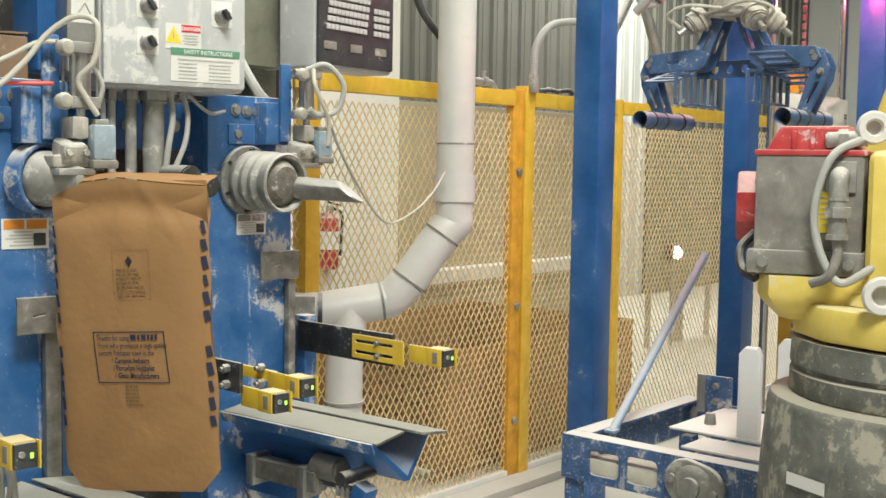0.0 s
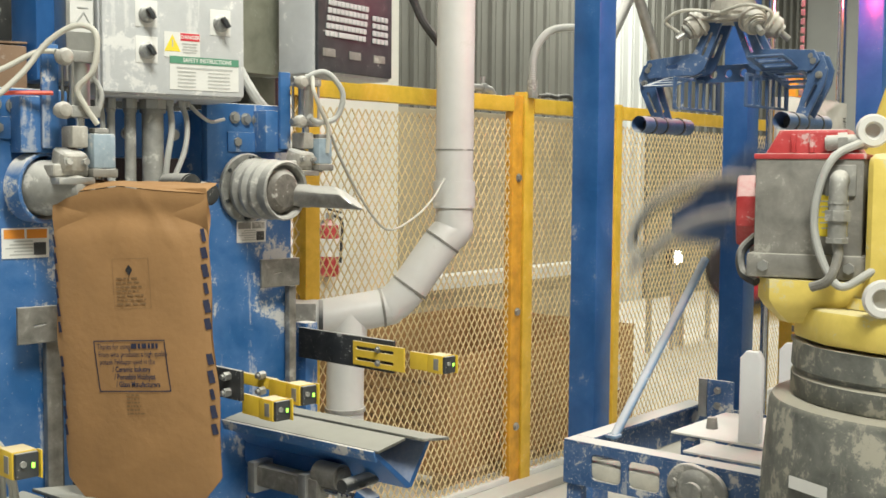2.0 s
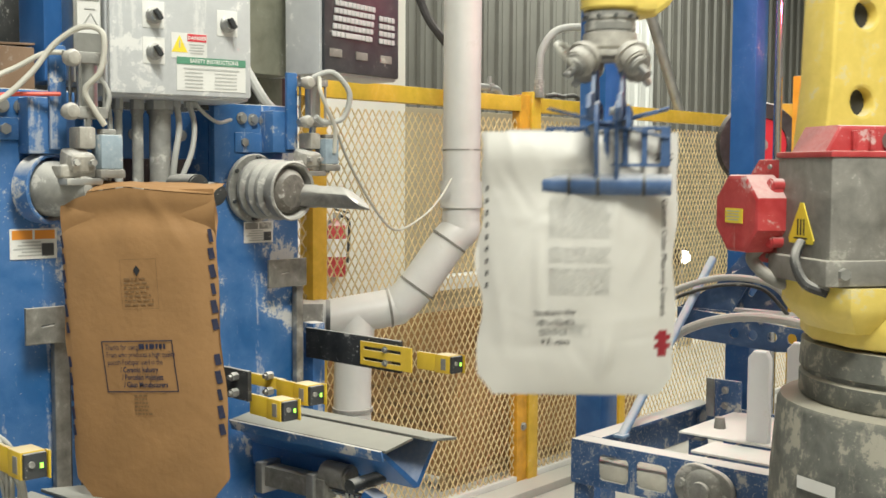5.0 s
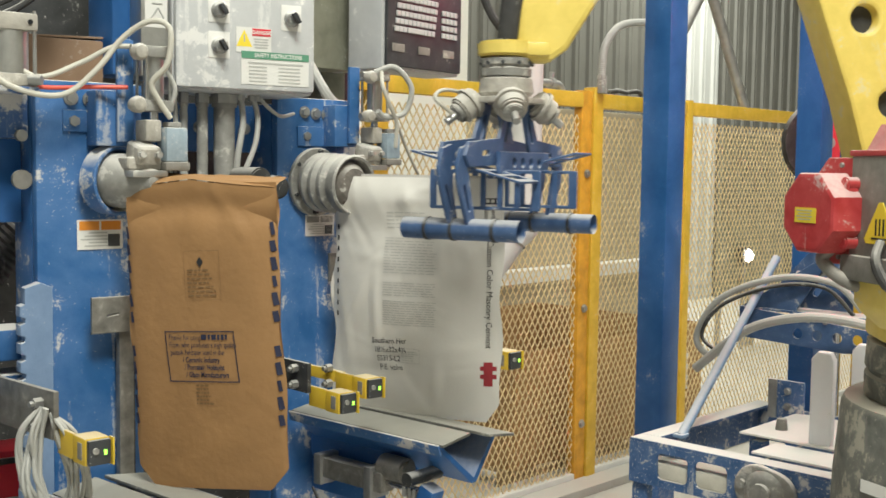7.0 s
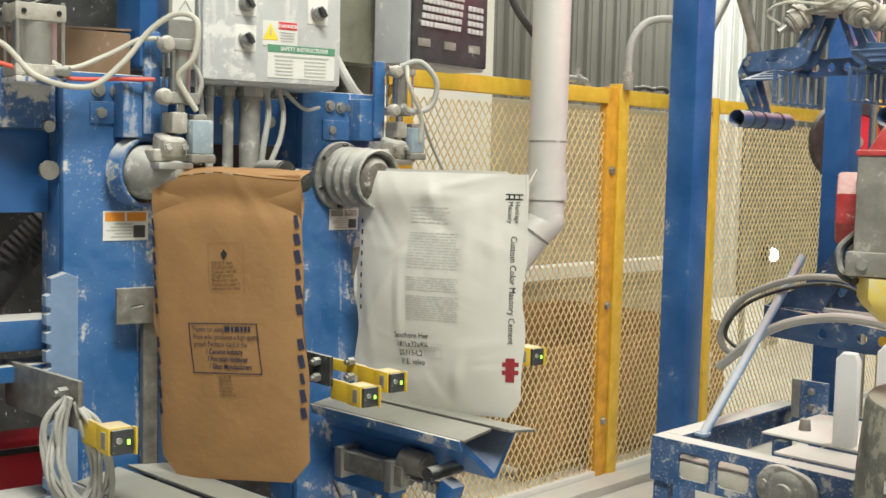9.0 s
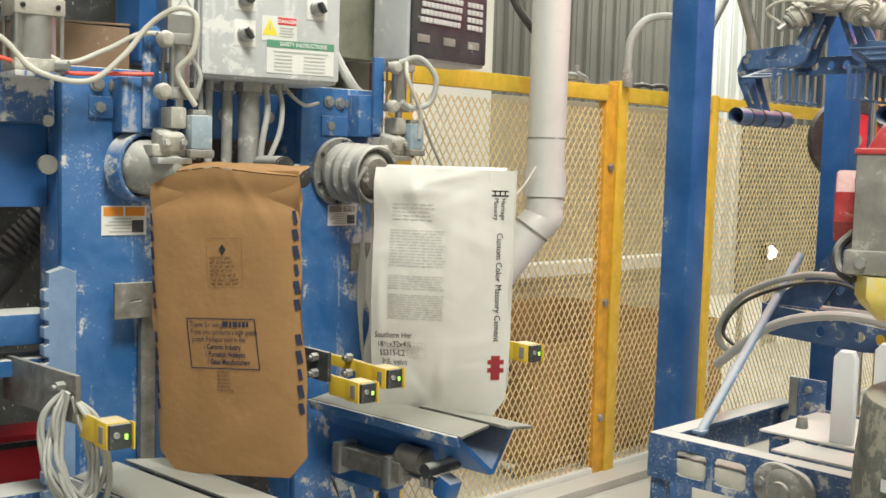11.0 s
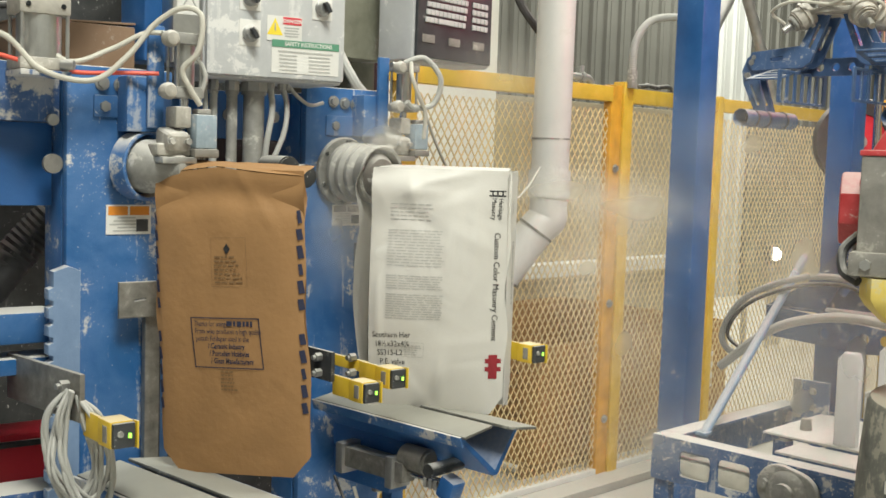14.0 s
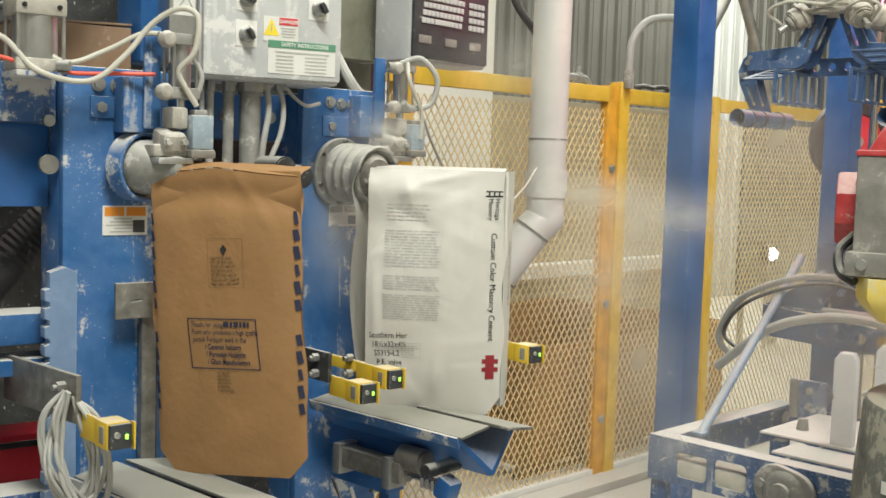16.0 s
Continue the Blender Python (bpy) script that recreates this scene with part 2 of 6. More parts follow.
def rod(bm, a, b, r, r2=None, seg=20, bevel=0.0):
    a, b = Vector(a), Vector(b)
    m = Matrix.Translation((a + b) / 2) @ (b - a).to_track_quat("Z", "Y").to_matrix().to_4x4()
    r = bmesh.ops.create_cone(bm, cap_ends=True, segments=seg, radius1=r, radius2=r if r2 is None else r2, depth=(b - a).length, matrix=m)
    if bevel:
        es = [e for e in {e for v in r["verts"] for e in v.link_edges} if any(len(f.verts) > 4 for f in e.link_faces)]
        bmesh.ops.bevel(bm, geom=es, offset=bevel, segments=2, affect="EDGES")
    return bm


def lathe(bm, profile, m=Matrix(), seg=32):
    """Turns (radius, height) pairs about the z axis of m."""
    rings = []
    for r, h in profile:
        rings.append([bm.verts.new(m @ Vector((r * math.cos(k * math.tau / seg), r * math.sin(k * math.tau / seg), h))) for k in range(seg)])
    for a, b in zip(rings, rings[1:]):
        for k in range(seg):
            bm.faces.new((a[k], a[(k + 1) % seg], b[(k + 1) % seg], b[k]))
    for ring in (rings[0], rings[-1]):
        bm.faces.new(ring)
    return bm


def glide(points, steps=8):
    """A smooth line through points."""
    p = [Vector(q) for q in points]
    p = [p[0] * 2 - p[1]] + p + [p[-1] * 2 - p[-2]]
    out = []
    for a, b, c, d in zip(p, p[1:], p[2:], p[3:]):
        for k in range(steps):
            t = k / steps
            out.append(0.5 * (2 * b + (c - a) * t + (2 * a - 5 * b + 4 * c - d) * t * t + (3 * b - a - 3 * c + d) * t ** 3))
    return out + [p[-2]]


def hose(bm, points, r, seg=10, steps=8, ribs=0.0):
    line = glide(points, steps) if steps > 1 else [Vector(q) for q in points]
    rings, side = [], Vector((0.31, 0.17, 0.93))
    for k, q in enumerate(line):
        way = (line[min(k + 1, len(line) - 1)] - line[max(k - 1, 0)]).normalized()
        side = (side - way * side.dot(way)).normalized()
        up = way.cross(side)
        rr = r * (1 + ribs * (k % 2))
        rings.append([bm.verts.new(q + rr * (math.cos(j * math.tau / seg) * side + math.sin(j * math.tau / seg) * up)) for j in range(seg)])
    for a, b in zip(rings, rings[1:]):
        for k in range(seg):
            bm.faces.new((a[k], a[(k + 1) % seg], b[(k + 1) % seg], b[k]))
    bm.faces.new(rings[0][::-1])
    bm.faces.new(rings[-1])
    return bm


def curve_mesh(cu, m):
    ob = bpy.data.objects.new("tmp", cu)
    scene.collection.objects.link(ob)
    bpy.context.view_layer.update()
    me = bpy.data.meshes.new_from_object(ob.evaluated_get(bpy.context.evaluated_depsgraph_get()))
    bpy.data.objects.remove(ob)
    bm = bmesh.new()
    bm.from_mesh(me)
    bpy.data.meshes.remove(me)
    bm.transform(m)
    return bm


def plate(outline, holes, thick, m=Matrix(), bevel=0.0015):
    """A flat plate in the xy plane of m, with holes, centred on its thickness."""
    cu = bpy.data.curves.new("tmp", "CURVE")
    cu.dimensions, cu.fill_mode, cu.extrude, cu.bevel_depth, cu.bevel_resolution = "2D", "BOTH", max(thick / 2 - bevel, 1e-4), bevel, 1
    for loop in [outline, *holes]:
        sp = cu.splines.new("POLY")
        sp.points.add(len(loop) - 1)
        for p, q in zip(sp.points, loop):
            p.co = (q[0], q[1], 0, 1)
        sp.use_cyclic_u = True
    return curve_mesh(cu, m)


def slot(x, y, length, width, angle=0.0, n=6):
    """The outline of a slot with round ends."""
    a, pts = radians(angle), []
    for s, k0 in ((1, -90), (-1, 90)):
        for k in range(n + 1):
            w = radians(k0 + 180 * k / n)
            px, py = s * (length - width) / 2 + width / 2 * math.cos(w), width / 2 * math.sin(w)
            pts.append((x + px * math.cos(a) - py * math.sin(a), y + px * math.sin(a) + py * math.cos(a)))
    return pts


def letters(text, size, m, bold=0.0, align="LEFT", stretch=1.0):
    cu = bpy.data.curves.new("tmp", "FONT")
    cu.body, cu.size, cu.align_x, cu.offset, cu.resolution_u = text, size, align, bold, 2
    return curve_mesh(cu, m @ Matrix.Diagonal((stretch, 1, 1, 1)))


def on_face(x, y, z, rz=0, turn=0):
    """A plane that stands upright and looks along the local +x, with its own x to the viewer's right; turn rolls it."""
    return pose(x, y, z, 0, 0, rz) @ Matrix(((0, 0, 1, 0), (1, 0, 0, 0), (0, 1, 0, 0), (0, 0, 0, 1))) @ pose(0, 0, 0, 0, 0, turn)


def sheet(bm, w, h, m, d=0.0012):
    """A thin plate, w by h, centred in the xy plane of m."""
    bmesh.ops.create_cube(bm, size=1, matrix=m @ Matrix.Diagonal((w, h, d, 1)))
    return bm


def bolt(parent, at, axis=(1, 0, 0), r=0.011, mat=None):
    bm = bmesh.new()
    a, ax = Vector(at), Vector(axis)
    rod(bm, a, a + ax * 0.003, r * 1.35, seg=18)
    rod(bm, a + ax * 0.003, a + ax * 0.012, r, seg=6)
    return part("bolt", bm, mat or STEEL, parent)


B = bmesh.new


# ---- the hall ----
def siding(name, y0, y1, mat, x=-7.5, z1=6.0, pitch=0.25):
    """Ribbed sheet metal on the wall along y."""
    bm, n = B(), int((y1 - y0) / pitch)
    prof = [(0.0, 0.0), (0.30, 0.0), (0.36, 0.035), (0.46, 0.035), (0.52, 0.0), (0.76, 0.0), (0.78, 0.008), (0.82, 0.008), (0.84, 0.0)]
    line = [(x + d, y0 + (k + u) * (y1 - y0) / n) for k in range(n) for u, d in prof] + [(x, y1)]
    lo = [bm.verts.new((a, b, 0)) for a, b in line]
    hi = [bm.verts.new((a, b, z1)) for a, b in line]
    for k in range(len(line) - 1):
        bm.faces.new((lo[k], lo[k + 1], hi[k + 1], hi[k]))
    return tagged(part(name, bm, mat, smooth=False), kind="structure")


def slab(name, x, y, z, mat, bevel=0.0):
    return tagged(part(name, span(B(), x, y, z, bevel), mat, smooth=False), kind="structure")


slab("floor", (-7.8, 4.2), (-4.2, 18.2), (-0.2, 0), CONCRETE)
slab("ceiling", (-7.8, 4.2), (-4.2, 18.2), (6.0, 6.2), SIDING_WHITE)
slab("wall_west", (-7.8, -7.56), (-4.2, 18.2), (0, 6), SIDING)
slab("wall_east", (4.0, 4.2), (-4.2, 18.2), (0, 6), SIDING_WHITE)
slab("wall_south", (-7.56, 4.0), (-4.2, -4.0), (0, 6), SIDING_WHITE)
slab("wall_north", (-7.56, 4.0), (18.0, 18.2), (0, 6), SIDING_WHITE)
siding("wall_siding_1", -4.0, 11.25, SIDING)
siding("wall_siding_2", 11.27, 12.9, SIDING_WHITE)
siding("wall_siding_3", 12.92, 18.0, SIDING)
slab("partition_white", (-5.06, -5.0), (1.2, 5.44), (0, 3.6), WHITE_WALL, 0.004)
slab("partition_tan", (-5.7, -5.6), (5.0, 8.6), (0.86, 2.12), TAN, 0.004)
slab("partition_ledge", (-5.72, -5.45), (5.0, 8.6), (0.76, 0.86), LABEL_WHITE, 0.006)
slab("partition_base", (-5.7, -5.6), (5.0, 8.6), (0, 0.76), TAN)


# ---- safety fence along y ----
FX = -3.46
fence = thing("safety_fence", pose(FX, 2.5, 0), "yellow steel safety fence with expanded tan mesh panels", "fence")


def mesh_panel(y0, y1, z0, z1, du=0.043, dv=0.066):
    rows = int((z1 - z0) / dv)
    verts, faces = [], []
    w, th = 0.0027, 0.0022
    # zigzag strands: each runs up, swinging by a quarter of the diamond
    for c in range(int((y1 - y0) / du) + 1):
        for side in (-1, 1):
            base = len(verts)
            for r in range(2 * rows + 1):
                y = y0 + c * du + side * (du / 4) * (1 if r % 2 else -1) + (du / 2 if side > 0 else 0)
                z = z0 + r * dv / 2
                verts += [(th, y - w, z), (th, y + w, z), (-th, y + w, z), (-th, y - w, z)]
            for r in range(2 * rows):
                a = base + 4 * r
                for k in range(4):
                    faces.append((a + k, a + (k + 1) % 4, a + 4 + (k + 1) % 4, a + 4 + k))
    me = bpy.data.meshes.new("mesh_panel")
    me.from_pydata(verts, [], faces)
    me.materials.append(FENCE)
    ob = new("mesh_panel", me)
    ob.parent = fence
    ob["kind"] = "stuff"
    return ob


def fence_box(name, y, z, mat, x=(-0.025, 0.025), label=""):
    return part(name, span(B(), x, (y[0] - 2.5, y[1] - 2.5), z, 0.004), mat, fence, label)


for a, b in ((2.5, 3.16), (3.24, 4.598), (4.772, 5.575), (5.645, 7.2), (7.26, 9.0)):
    mesh_panel(a - 2.5, b - 2.5, 0.07, 1.97)
    fence_box("top_rail", (a, b), (1.955, 2.03), YELLOW, (-0.03, 0.03))
    fence_box("bottom_rail", (a, b), (0.045, 0.075), LABEL_WHITE)
fence_box("post", (3.16, 3.24), (0, 2.05), YELLOW, (-0.04, 0.04))
fence_box("post", (4.60, 4.685), (0, 2.04), ORANGE, (-0.03, 0.02), "worn orange-yellow hinge post")
fence_box("post", (4.69, 4.77), (0, 2.06), YELLOW, (-0.04, 0.03))
fence_box("post", (5.58, 5.64), (0, 2.04), YELLOW, (-0.03, 0.03))
fence_box("post", (7.205, 7.255), (0, 2.04), YELLOW, (-0.03, 0.03))
for z in (1.62, 0.93, 0.33):
    bolt(fence, (0.022, 2.15, z), (1, 0, 0), 0.016)
slab("kerb", (-3.62, -3.3), (2.5, 9.0), (0, 0.045), CONCRETE, 0.006)


# ---- blue column ----
column = part("steel_column", span(B(), (-2.635, -2.508), (3.935, 4.062), (0, 6), 0.008), BLUE_CLEAN)
tagged(column, "glossy dark blue square steel column", "column")

# ---- filling stations ----
def station(m, top, bottom, left, right, depth, label_y, label_z):
    st = thing("filling_station", m, "dusty blue steel bag filling station with a spout", "bag filler", "filling stations")
    pl = part("face_plate", span(B(), (-0.03, 0), (left, right), (bottom, top), 0.008), BLUE, st)
    part("side_flange", span(B(), (-depth, -0.031), (left, left + 0.02), (bottom, top - 0.02), 0.004), BLUE, st)
    part("side_flange", span(B(), (-depth, -0.031), (right - 0.02, right), (bottom, top - 0.02), 0.004), BLUE, st)
    return st


def warning_label(st, y, z, w, h, faded):
    lab = part("warning_label", sheet(B(), w, h, on_face(0.0016, y, z)), LABEL_WHITE, st, "worn orange and white warning label")
    bm = B()
    for k in (-1, 1):
        sheet(bm, w * 0.43, h * 0.30, on_face(0.0026, y + k * w * 0.24, z + h * 0.30), 0.001)
    part("label_header", bm, LABEL_ORANGE if not faded else CAST, lab)
    bm = B()
    for k in range(5):
        sheet(bm, w * (0.4 + 0.35 * ((k * 7) % 3) / 2), h * 0.045, on_face(0.0026, y - w * 0.05, z + h * (0.06 - 0.11 * k)), 0.001)
    part("label_line", bm, INK_GREY, lab)
    part("label_picture", sheet(B(), w * 0.26, h * 0.42, on_face(0.003, y + w * 0.3, z - h * 0.2)), BLACK, lab)


M1 = pose(-2.17, 1.23, 1.61, 0, 0, -8)
M2 = pose(-2.48, 2.06, 1.60, 0, 0, -4)
st1 = station(M1, 0.205, -1.60, -0.145, 0.085, 0.14, 0, 0)
st2 = station(M2, 0.235, -1.59, -0.125, 0.165, 0.14, 0, 0)
warning_label(st1, -0.012, -0.115, 0.099, 0.063, False)
warning_label(st2, 0.02, -0.125, 0.10, 0.06, True)
for y, z in ((-0.072, 0.170), (-0.032, 0.168), (0.006, 0.170), (-0.067, 0.122)):
    bolt(st1, (0.001, y, z), r=0.0115)
for y, z in ((-0.035, 0.195), (0.003, 0.192), (0.04, 0.19), (0.08, 0.19), (-0.03, 0.128)):
    bolt(st2, (0.001, y, z), r=0.0125)
part("bolt_pad", span(B(), (0, 0.006), (-0.09, 0.03), (0.10, 0.145), 0.002), BLUE, st1)
part("bolt_pad", span(B(), (0, 0.006), (-0.06, 0.11), (0.10, 0.155), 0.002), BLUE, st2)

# spout of the first station: a flared shroud, a ball and a short nozzle
TO_X = Matrix(((0, 0, 1, 0), (0, 1, 0, 0), (-1, 0, 0, 0), (0, 0, 0, 1)))
AX1 = pose(0, 0, 0, 0, 0, 22) @ TO_X
part("shroud", lathe(B(), [(0.05, 0), (0.072, 0.002), (0.074, 0.045), (0.071, 0.047), (0.066, 0.046), (0.062, 0.01), (0.04, 0.008)], AX1), BLUE, st1)
part("spout", lathe(B(), [(0.04, 0.005), (0.056, 0.012), (0.058, 0.05), (0.052, 0.075), (0.042, 0.10), (0.030, 0.125), (0.022, 0.15), (0.014, 0.155)], AX1), CAST, st1, "dusty grey filling spout")
# spout of the second station: a flange, a ribbed sleeve and a tapered nozzle
AX2 = pose(0, 0.0, 0, 0, 2, 6) @ TO_X
AXN = pose(0, 0.0, -0.014, 0, 2, 25) @ TO_X
fl = part("flange", lathe(B(), [(0.03, 0), (0.096, 0.001), (0.097, 0.012), (0.094, 0.016), (0.075, 0.016)], AX2, 40), CAST, st2, "round grey bolted flange")
for k in range(6):
    a = radians(60 * k + 25)
    bolt(st2, (0.017, 0.085 * math.cos(a), 0.085 * math.sin(a)), r=0.006, mat=BLACK)
prof = [(0.03, 0.016)]
for k in range(3):
    h = 0.02 + k * 0.036
    prof += [(0.074, h), (0.083, h + 0.010), (0.084, h + 0.022), (0.074, h + 0.033)]
prof += [(0.072, 0.13), (0.080, 0.136), (0.082, 0.165), (0.078, 0.170), (0.072, 0.166), (0.068, 0.13), (0.05, 0.128)]
part("sleeve", lathe(B(), prof, AX2, 40), CAST, st2, "ribbed grey rubber sleeve with an open cuff")
# a dark plug fills the inside of the open cuff
part("cuff_core", lathe(B(), [(0.02, 0.125), (0.056, 0.127), (0.060, 0.150), (0.045, 0.166), (0.02, 0.170)], AX2, 32), CUFF_DARK, st2, "dark dusty plug inside the open cuff")
bm = lathe(B(), [(0.02, 0.13), (0.031, 0.132), (0.032, 0.20), (0.030, 0.205), (0.030, 0.275), (0.026, 0.282), (0.012, 0.284)], Matrix(), 32)
for v in bm.verts:
    if v.co.z > 0.27:
        v.co.z += 0.042 * (v.co.x / 0.03 + 1)
bm.transform(AXN)
part("spout", bm, SPOUT_STEEL, st2, "dark steel filling spout with an oblique bright tip")


def clamp(st, y, z, s, out=0.10):
    """The bag clamp above a spout: a bracket, an air cylinder, a nose and a valve block."""
    g = lambda a, b, c: (out + a * s, y + b * s, z + c * s)
    part("clamp_bracket", span(B(), (out - 0.04, out - 0.028), (y - 0.075 * s, y - 0.035 * s), (z - 0.17 * s, z + 0.07 * s), 0.003), BLUE, st)
    part("clamp_slide", span(B(), (0.0, out - 0.042), (y - 0.12 * s, y - 0.03 * s), (z - 0.18 * s, z - 0.05 * s), 0.004), BLUE, st)
    cy = part("air_cylinder", rod(B(), g(0, 0, -0.075), g(0, 0, 0.03), 0.024 * s, seg=28), ALU, st, "brushed aluminium air cylinder")
    for zz in (0.04, -0.085):
        bm = B()
        span(bm, (out - 0.034 * s, out + 0.034 * s), (y - 0.036 * s, y + 0.036 * s), (z + (zz - 0.013) * s, z + (zz + 0.013) * s), 0.003)
        part("end_cap", bm, CAST, cy)
    for a in (-1, 1):
        for b in (-1, 1):
            part("tie_rod", rod(B(), g(a * 0.027, b * 0.029, -0.09), g(a * 0.027, b * 0.029, 0.045), 0.004 * s, seg=8), STEEL, cy)
    part("piston_rod", rod(B(), g(0, 0, -0.17), g(0, 0, -0.09), 0.011 * s), CHROME, st)
    part("clamp_nose", box(B(), (0.075 * s, 0.06 * s, 0.045 * s), g(0.01, -0.03, -0.195), (0, 14, 0), 0.014 * s, 3), BEIGE_CAST, st)
    part("clamp_nose_base", box(B(), (0.06 * s, 0.085 * s, 0.03 * s), g(0.0, -0.035, -0.22), (0, 0, 0), 0.008 * s, 3), BEIGE_CAST, st)
    vb = part("valve_block", span(B(), (out, out + 0.055 * s), (y + 0.008 * s, y + 0.062 * s), (z - 0.215 * s, z - 0.135 * s), 0.005), VALVE_BLUE, st, "dusty pale blue valve block")
    part("valve_foot", span(B(), (out - 0.004, out + 0.059 * s), (y + 0.004 * s, y + 0.066 * s), (z - 0.236 * s, z - 0.216 * s), 0.004), GREY_MOTOR, vb)
    part("valve_cap", span(B(), (out + 0.01, out + 0.045 * s), (y + 0.016 * s, y + 0.05 * s), (z - 0.134 * s, z - 0.122 * s), 0.003), CAST, vb)
    part("clevis_block", span(B(), (out - 0.03 * s, out + 0.034 * s), (y - 0.034 * s, y + 0.006 * s), (z - 0.168 * s, z - 0.118 * s), 0.006), BEIGE_CAST, st)
    part("clamp_knob", lathe(B(), [(0.008 * s, 0), (0.018 * s, 0.004), (0.020 * s, 0.02), (0.014 * s, 0.03), (0.006 * s, 0.032)], pose(*g(0.03, -0.055, 0.035)) @ TO_X, 20), BEIGE_CAST, st, "dusty beige air fitting")
    part("clamp_knob", lathe(B(), [(0.008 * s, 0), (0.018 * s, 0.004), (0.020 * s, 0.02), (0.014 * s, 0.03), (0.006 * s, 0.032)], pose(*g(0.03, -0.06, -0.085)) @ TO_X, 20), BEIGE_CAST, st, "dusty beige air fitting")
    for b in (-0.05, -0.01):
        bolt(st, g(0.045, b, -0.20), (1, 0, 0), 0.007, CAST)
    part("jaw_pad", span(B(), (out - 0.035 * s, out + 0.055 * s), (y - 0.075 * s, y + 0.012 * s), (z - 0.252 * s, z - 0.236 * s), 0.004), STEEL, st)
    bm = B()
    for k in range(4):
        rod(bm, g(0.03, 0.016 + 0.008 * k, -0.228), g(0.03, 0.016 + 0.008 * k, -0.242), 0.003 * s, seg=8)
    part("fitting", bm, STEEL, st)
    for zz, yy in ((0.045, -0.05), (-0.085, -0.055)):
        part("elbow_fitting", rod(B(), g(0.01, yy + 0.02, zz), g(0.01, yy - 0.01, zz), 0.010 * s, seg=14), STEEL, st)


clamp(st1, 0.066, 0.23, 0.88)
clamp(st2, 0.138, 0.262, 0.9)


def guide(st, y0, y1, z1, z0, by, bz):
    part("guide_rail", span(B(), (0.012, 0.034), (y0, y1), (z0, z1), 0.003), WORN_STEEL, st, "dull steel guide rail")
    part("guide_strip", span(B(), (0.0, 0.011), (y1 - 0.004, y1 + 0.012), (z0, z1), 0.002), BLACK, st)
    part("bracket_plate", plate([(by[0], bz[0]), (by[1], bz[0]), (by[1], bz[1]), (by[0], bz[1])], [slot((by[0] + by[1]) / 2 - 0.01, (bz[0] + bz[1]) / 2, 0.03, 0.007, 8)], 0.01, on_face(0.042, 0, 0), 0.003), WORN_STEEL, st, "worn steel bracket plate")


guide(st1, 0.015, 0.048, -0.31, -0.95, (-0.046, 0.06), (-0.318, -0.247))
guide(st2, 0.13, 0.155, -0.285, -0.95, (0.025, 0.155), (-0.28, -0.205))

# rack at the edge of the first station
teeth = [(0.0, -1.0)]
for k in range(25):
    z = -0.98 + k * 0.038
    teeth += [(0.0, z), (-0.010, z + 0.004), (-0.010, z + 0.022), (0.0, z + 0.026)]
part("toothed_rack", plate([(0.05, -1.0), (0.052, -0.01), (0.03, 0.0), (0.0, -0.01)] + teeth[::-1], [], 0.03, on_face(0.016, -0.178, -0.21), 0.002), RACK_BLUE, st1, "pale blue toothed height rack")

# ---- machine frame beside the first station ----
fr = thing("packing_machine", M1, "dusty blue welded machine frame with square openings", "packing machine")
part("top_beam", span(B(), (-0.12, -0.034), (-0.85, -0.147), (0.085, 0.205), 0.006), POWDERED, fr)
part("web_panel", span(B(), (-0.10, -0.085), (-0.85, -0.147), (-0.09, 0.084), 0.002), BLUE_CLEAN, fr)
part("middle_beam", span(B(), (-0.14, -0.04), (-0.85, -0.147), (-0.375, -0.31), 0.005), BLUE, fr)
part("lower_beam", span(B(), (-0.14, -0.04), (-0.85, -0.147), (-0.44, -0.405), 0.005), BLUE, fr)
part("upright", span(B(), (-0.13, -0.034), (-0.32, -0.29), (-1.6, 0.155), 0.005), BLUE, fr)
part("upright", span(B(), (-0.7, -0.6), (-0.4, -0.3), (-1.6, 0.8), 0.006), BLUE_CLEAN, fr)
part("cross_beam", span(B(), (-0.62, -0.50), (0.05, 0.80), (0.07, 0.20), 0.006), BLUE_CLEAN, fr)
part("cross_beam", span(B(), (-0.62, -0.50), (0.05, 0.80), (-0.22, -0.10), 0.006), BLUE_CLEAN, fr)
for y in (0.22, 0.36, 0.50):
    bolt(fr, (-0.499, y + 0.1, 0.135), r=0.012)
for y, z in ((0.17, 0.02), (0.47, 0.0), (0.52, -0.02)):
    part("shaft_end", rod(B(), (-0.36, y, z), (-0.17, y, z), 0.03, seg=20, bevel=0.004), BLACK_STEEL, fr)
part("pivot_hub", rod(B(), (-0.033, -0.165, 0.0), (-0.02, -0.165, 0.0), 0.02), GREY_MOTOR, fr)
part("pivot_hub", rod(B(), (-0.033, -0.165, 0.09), (-0.02, -0.165, 0.09), 0.012), STEEL, fr)


part("foot_beam", span(B(), (-0.14, -0.04), (-0.85, -0.147), (-0.76, -0.69), 0.005), POWDERED, fr)
part("inner_shelf", span(B(), (-0.5, -0.2), (-0.5, 0.05), (-0.40, -0.385), 0.002), POWDERED, fr)
crate = part("red_crate", span(B(), (-0.42, -0.30), (-0.20, 0.0), (-0.76, -0.63), 0.006), LABEL_RED)
crate.matrix_world = M1
tagged(crate, "dull red crate standing inside the machine frame", "crate")
part("crate_stand", span(B(), (-0.44, -0.28), (-0.22, 0.02), (-1.61, -0.762), 0.004), BLACK_STEEL, crate)
part("crate_band", span(B(), (-0.425, -0.295), (-0.205, 0.005), (-0.66, -0.645), 0.002), BLACK_STEEL, crate)

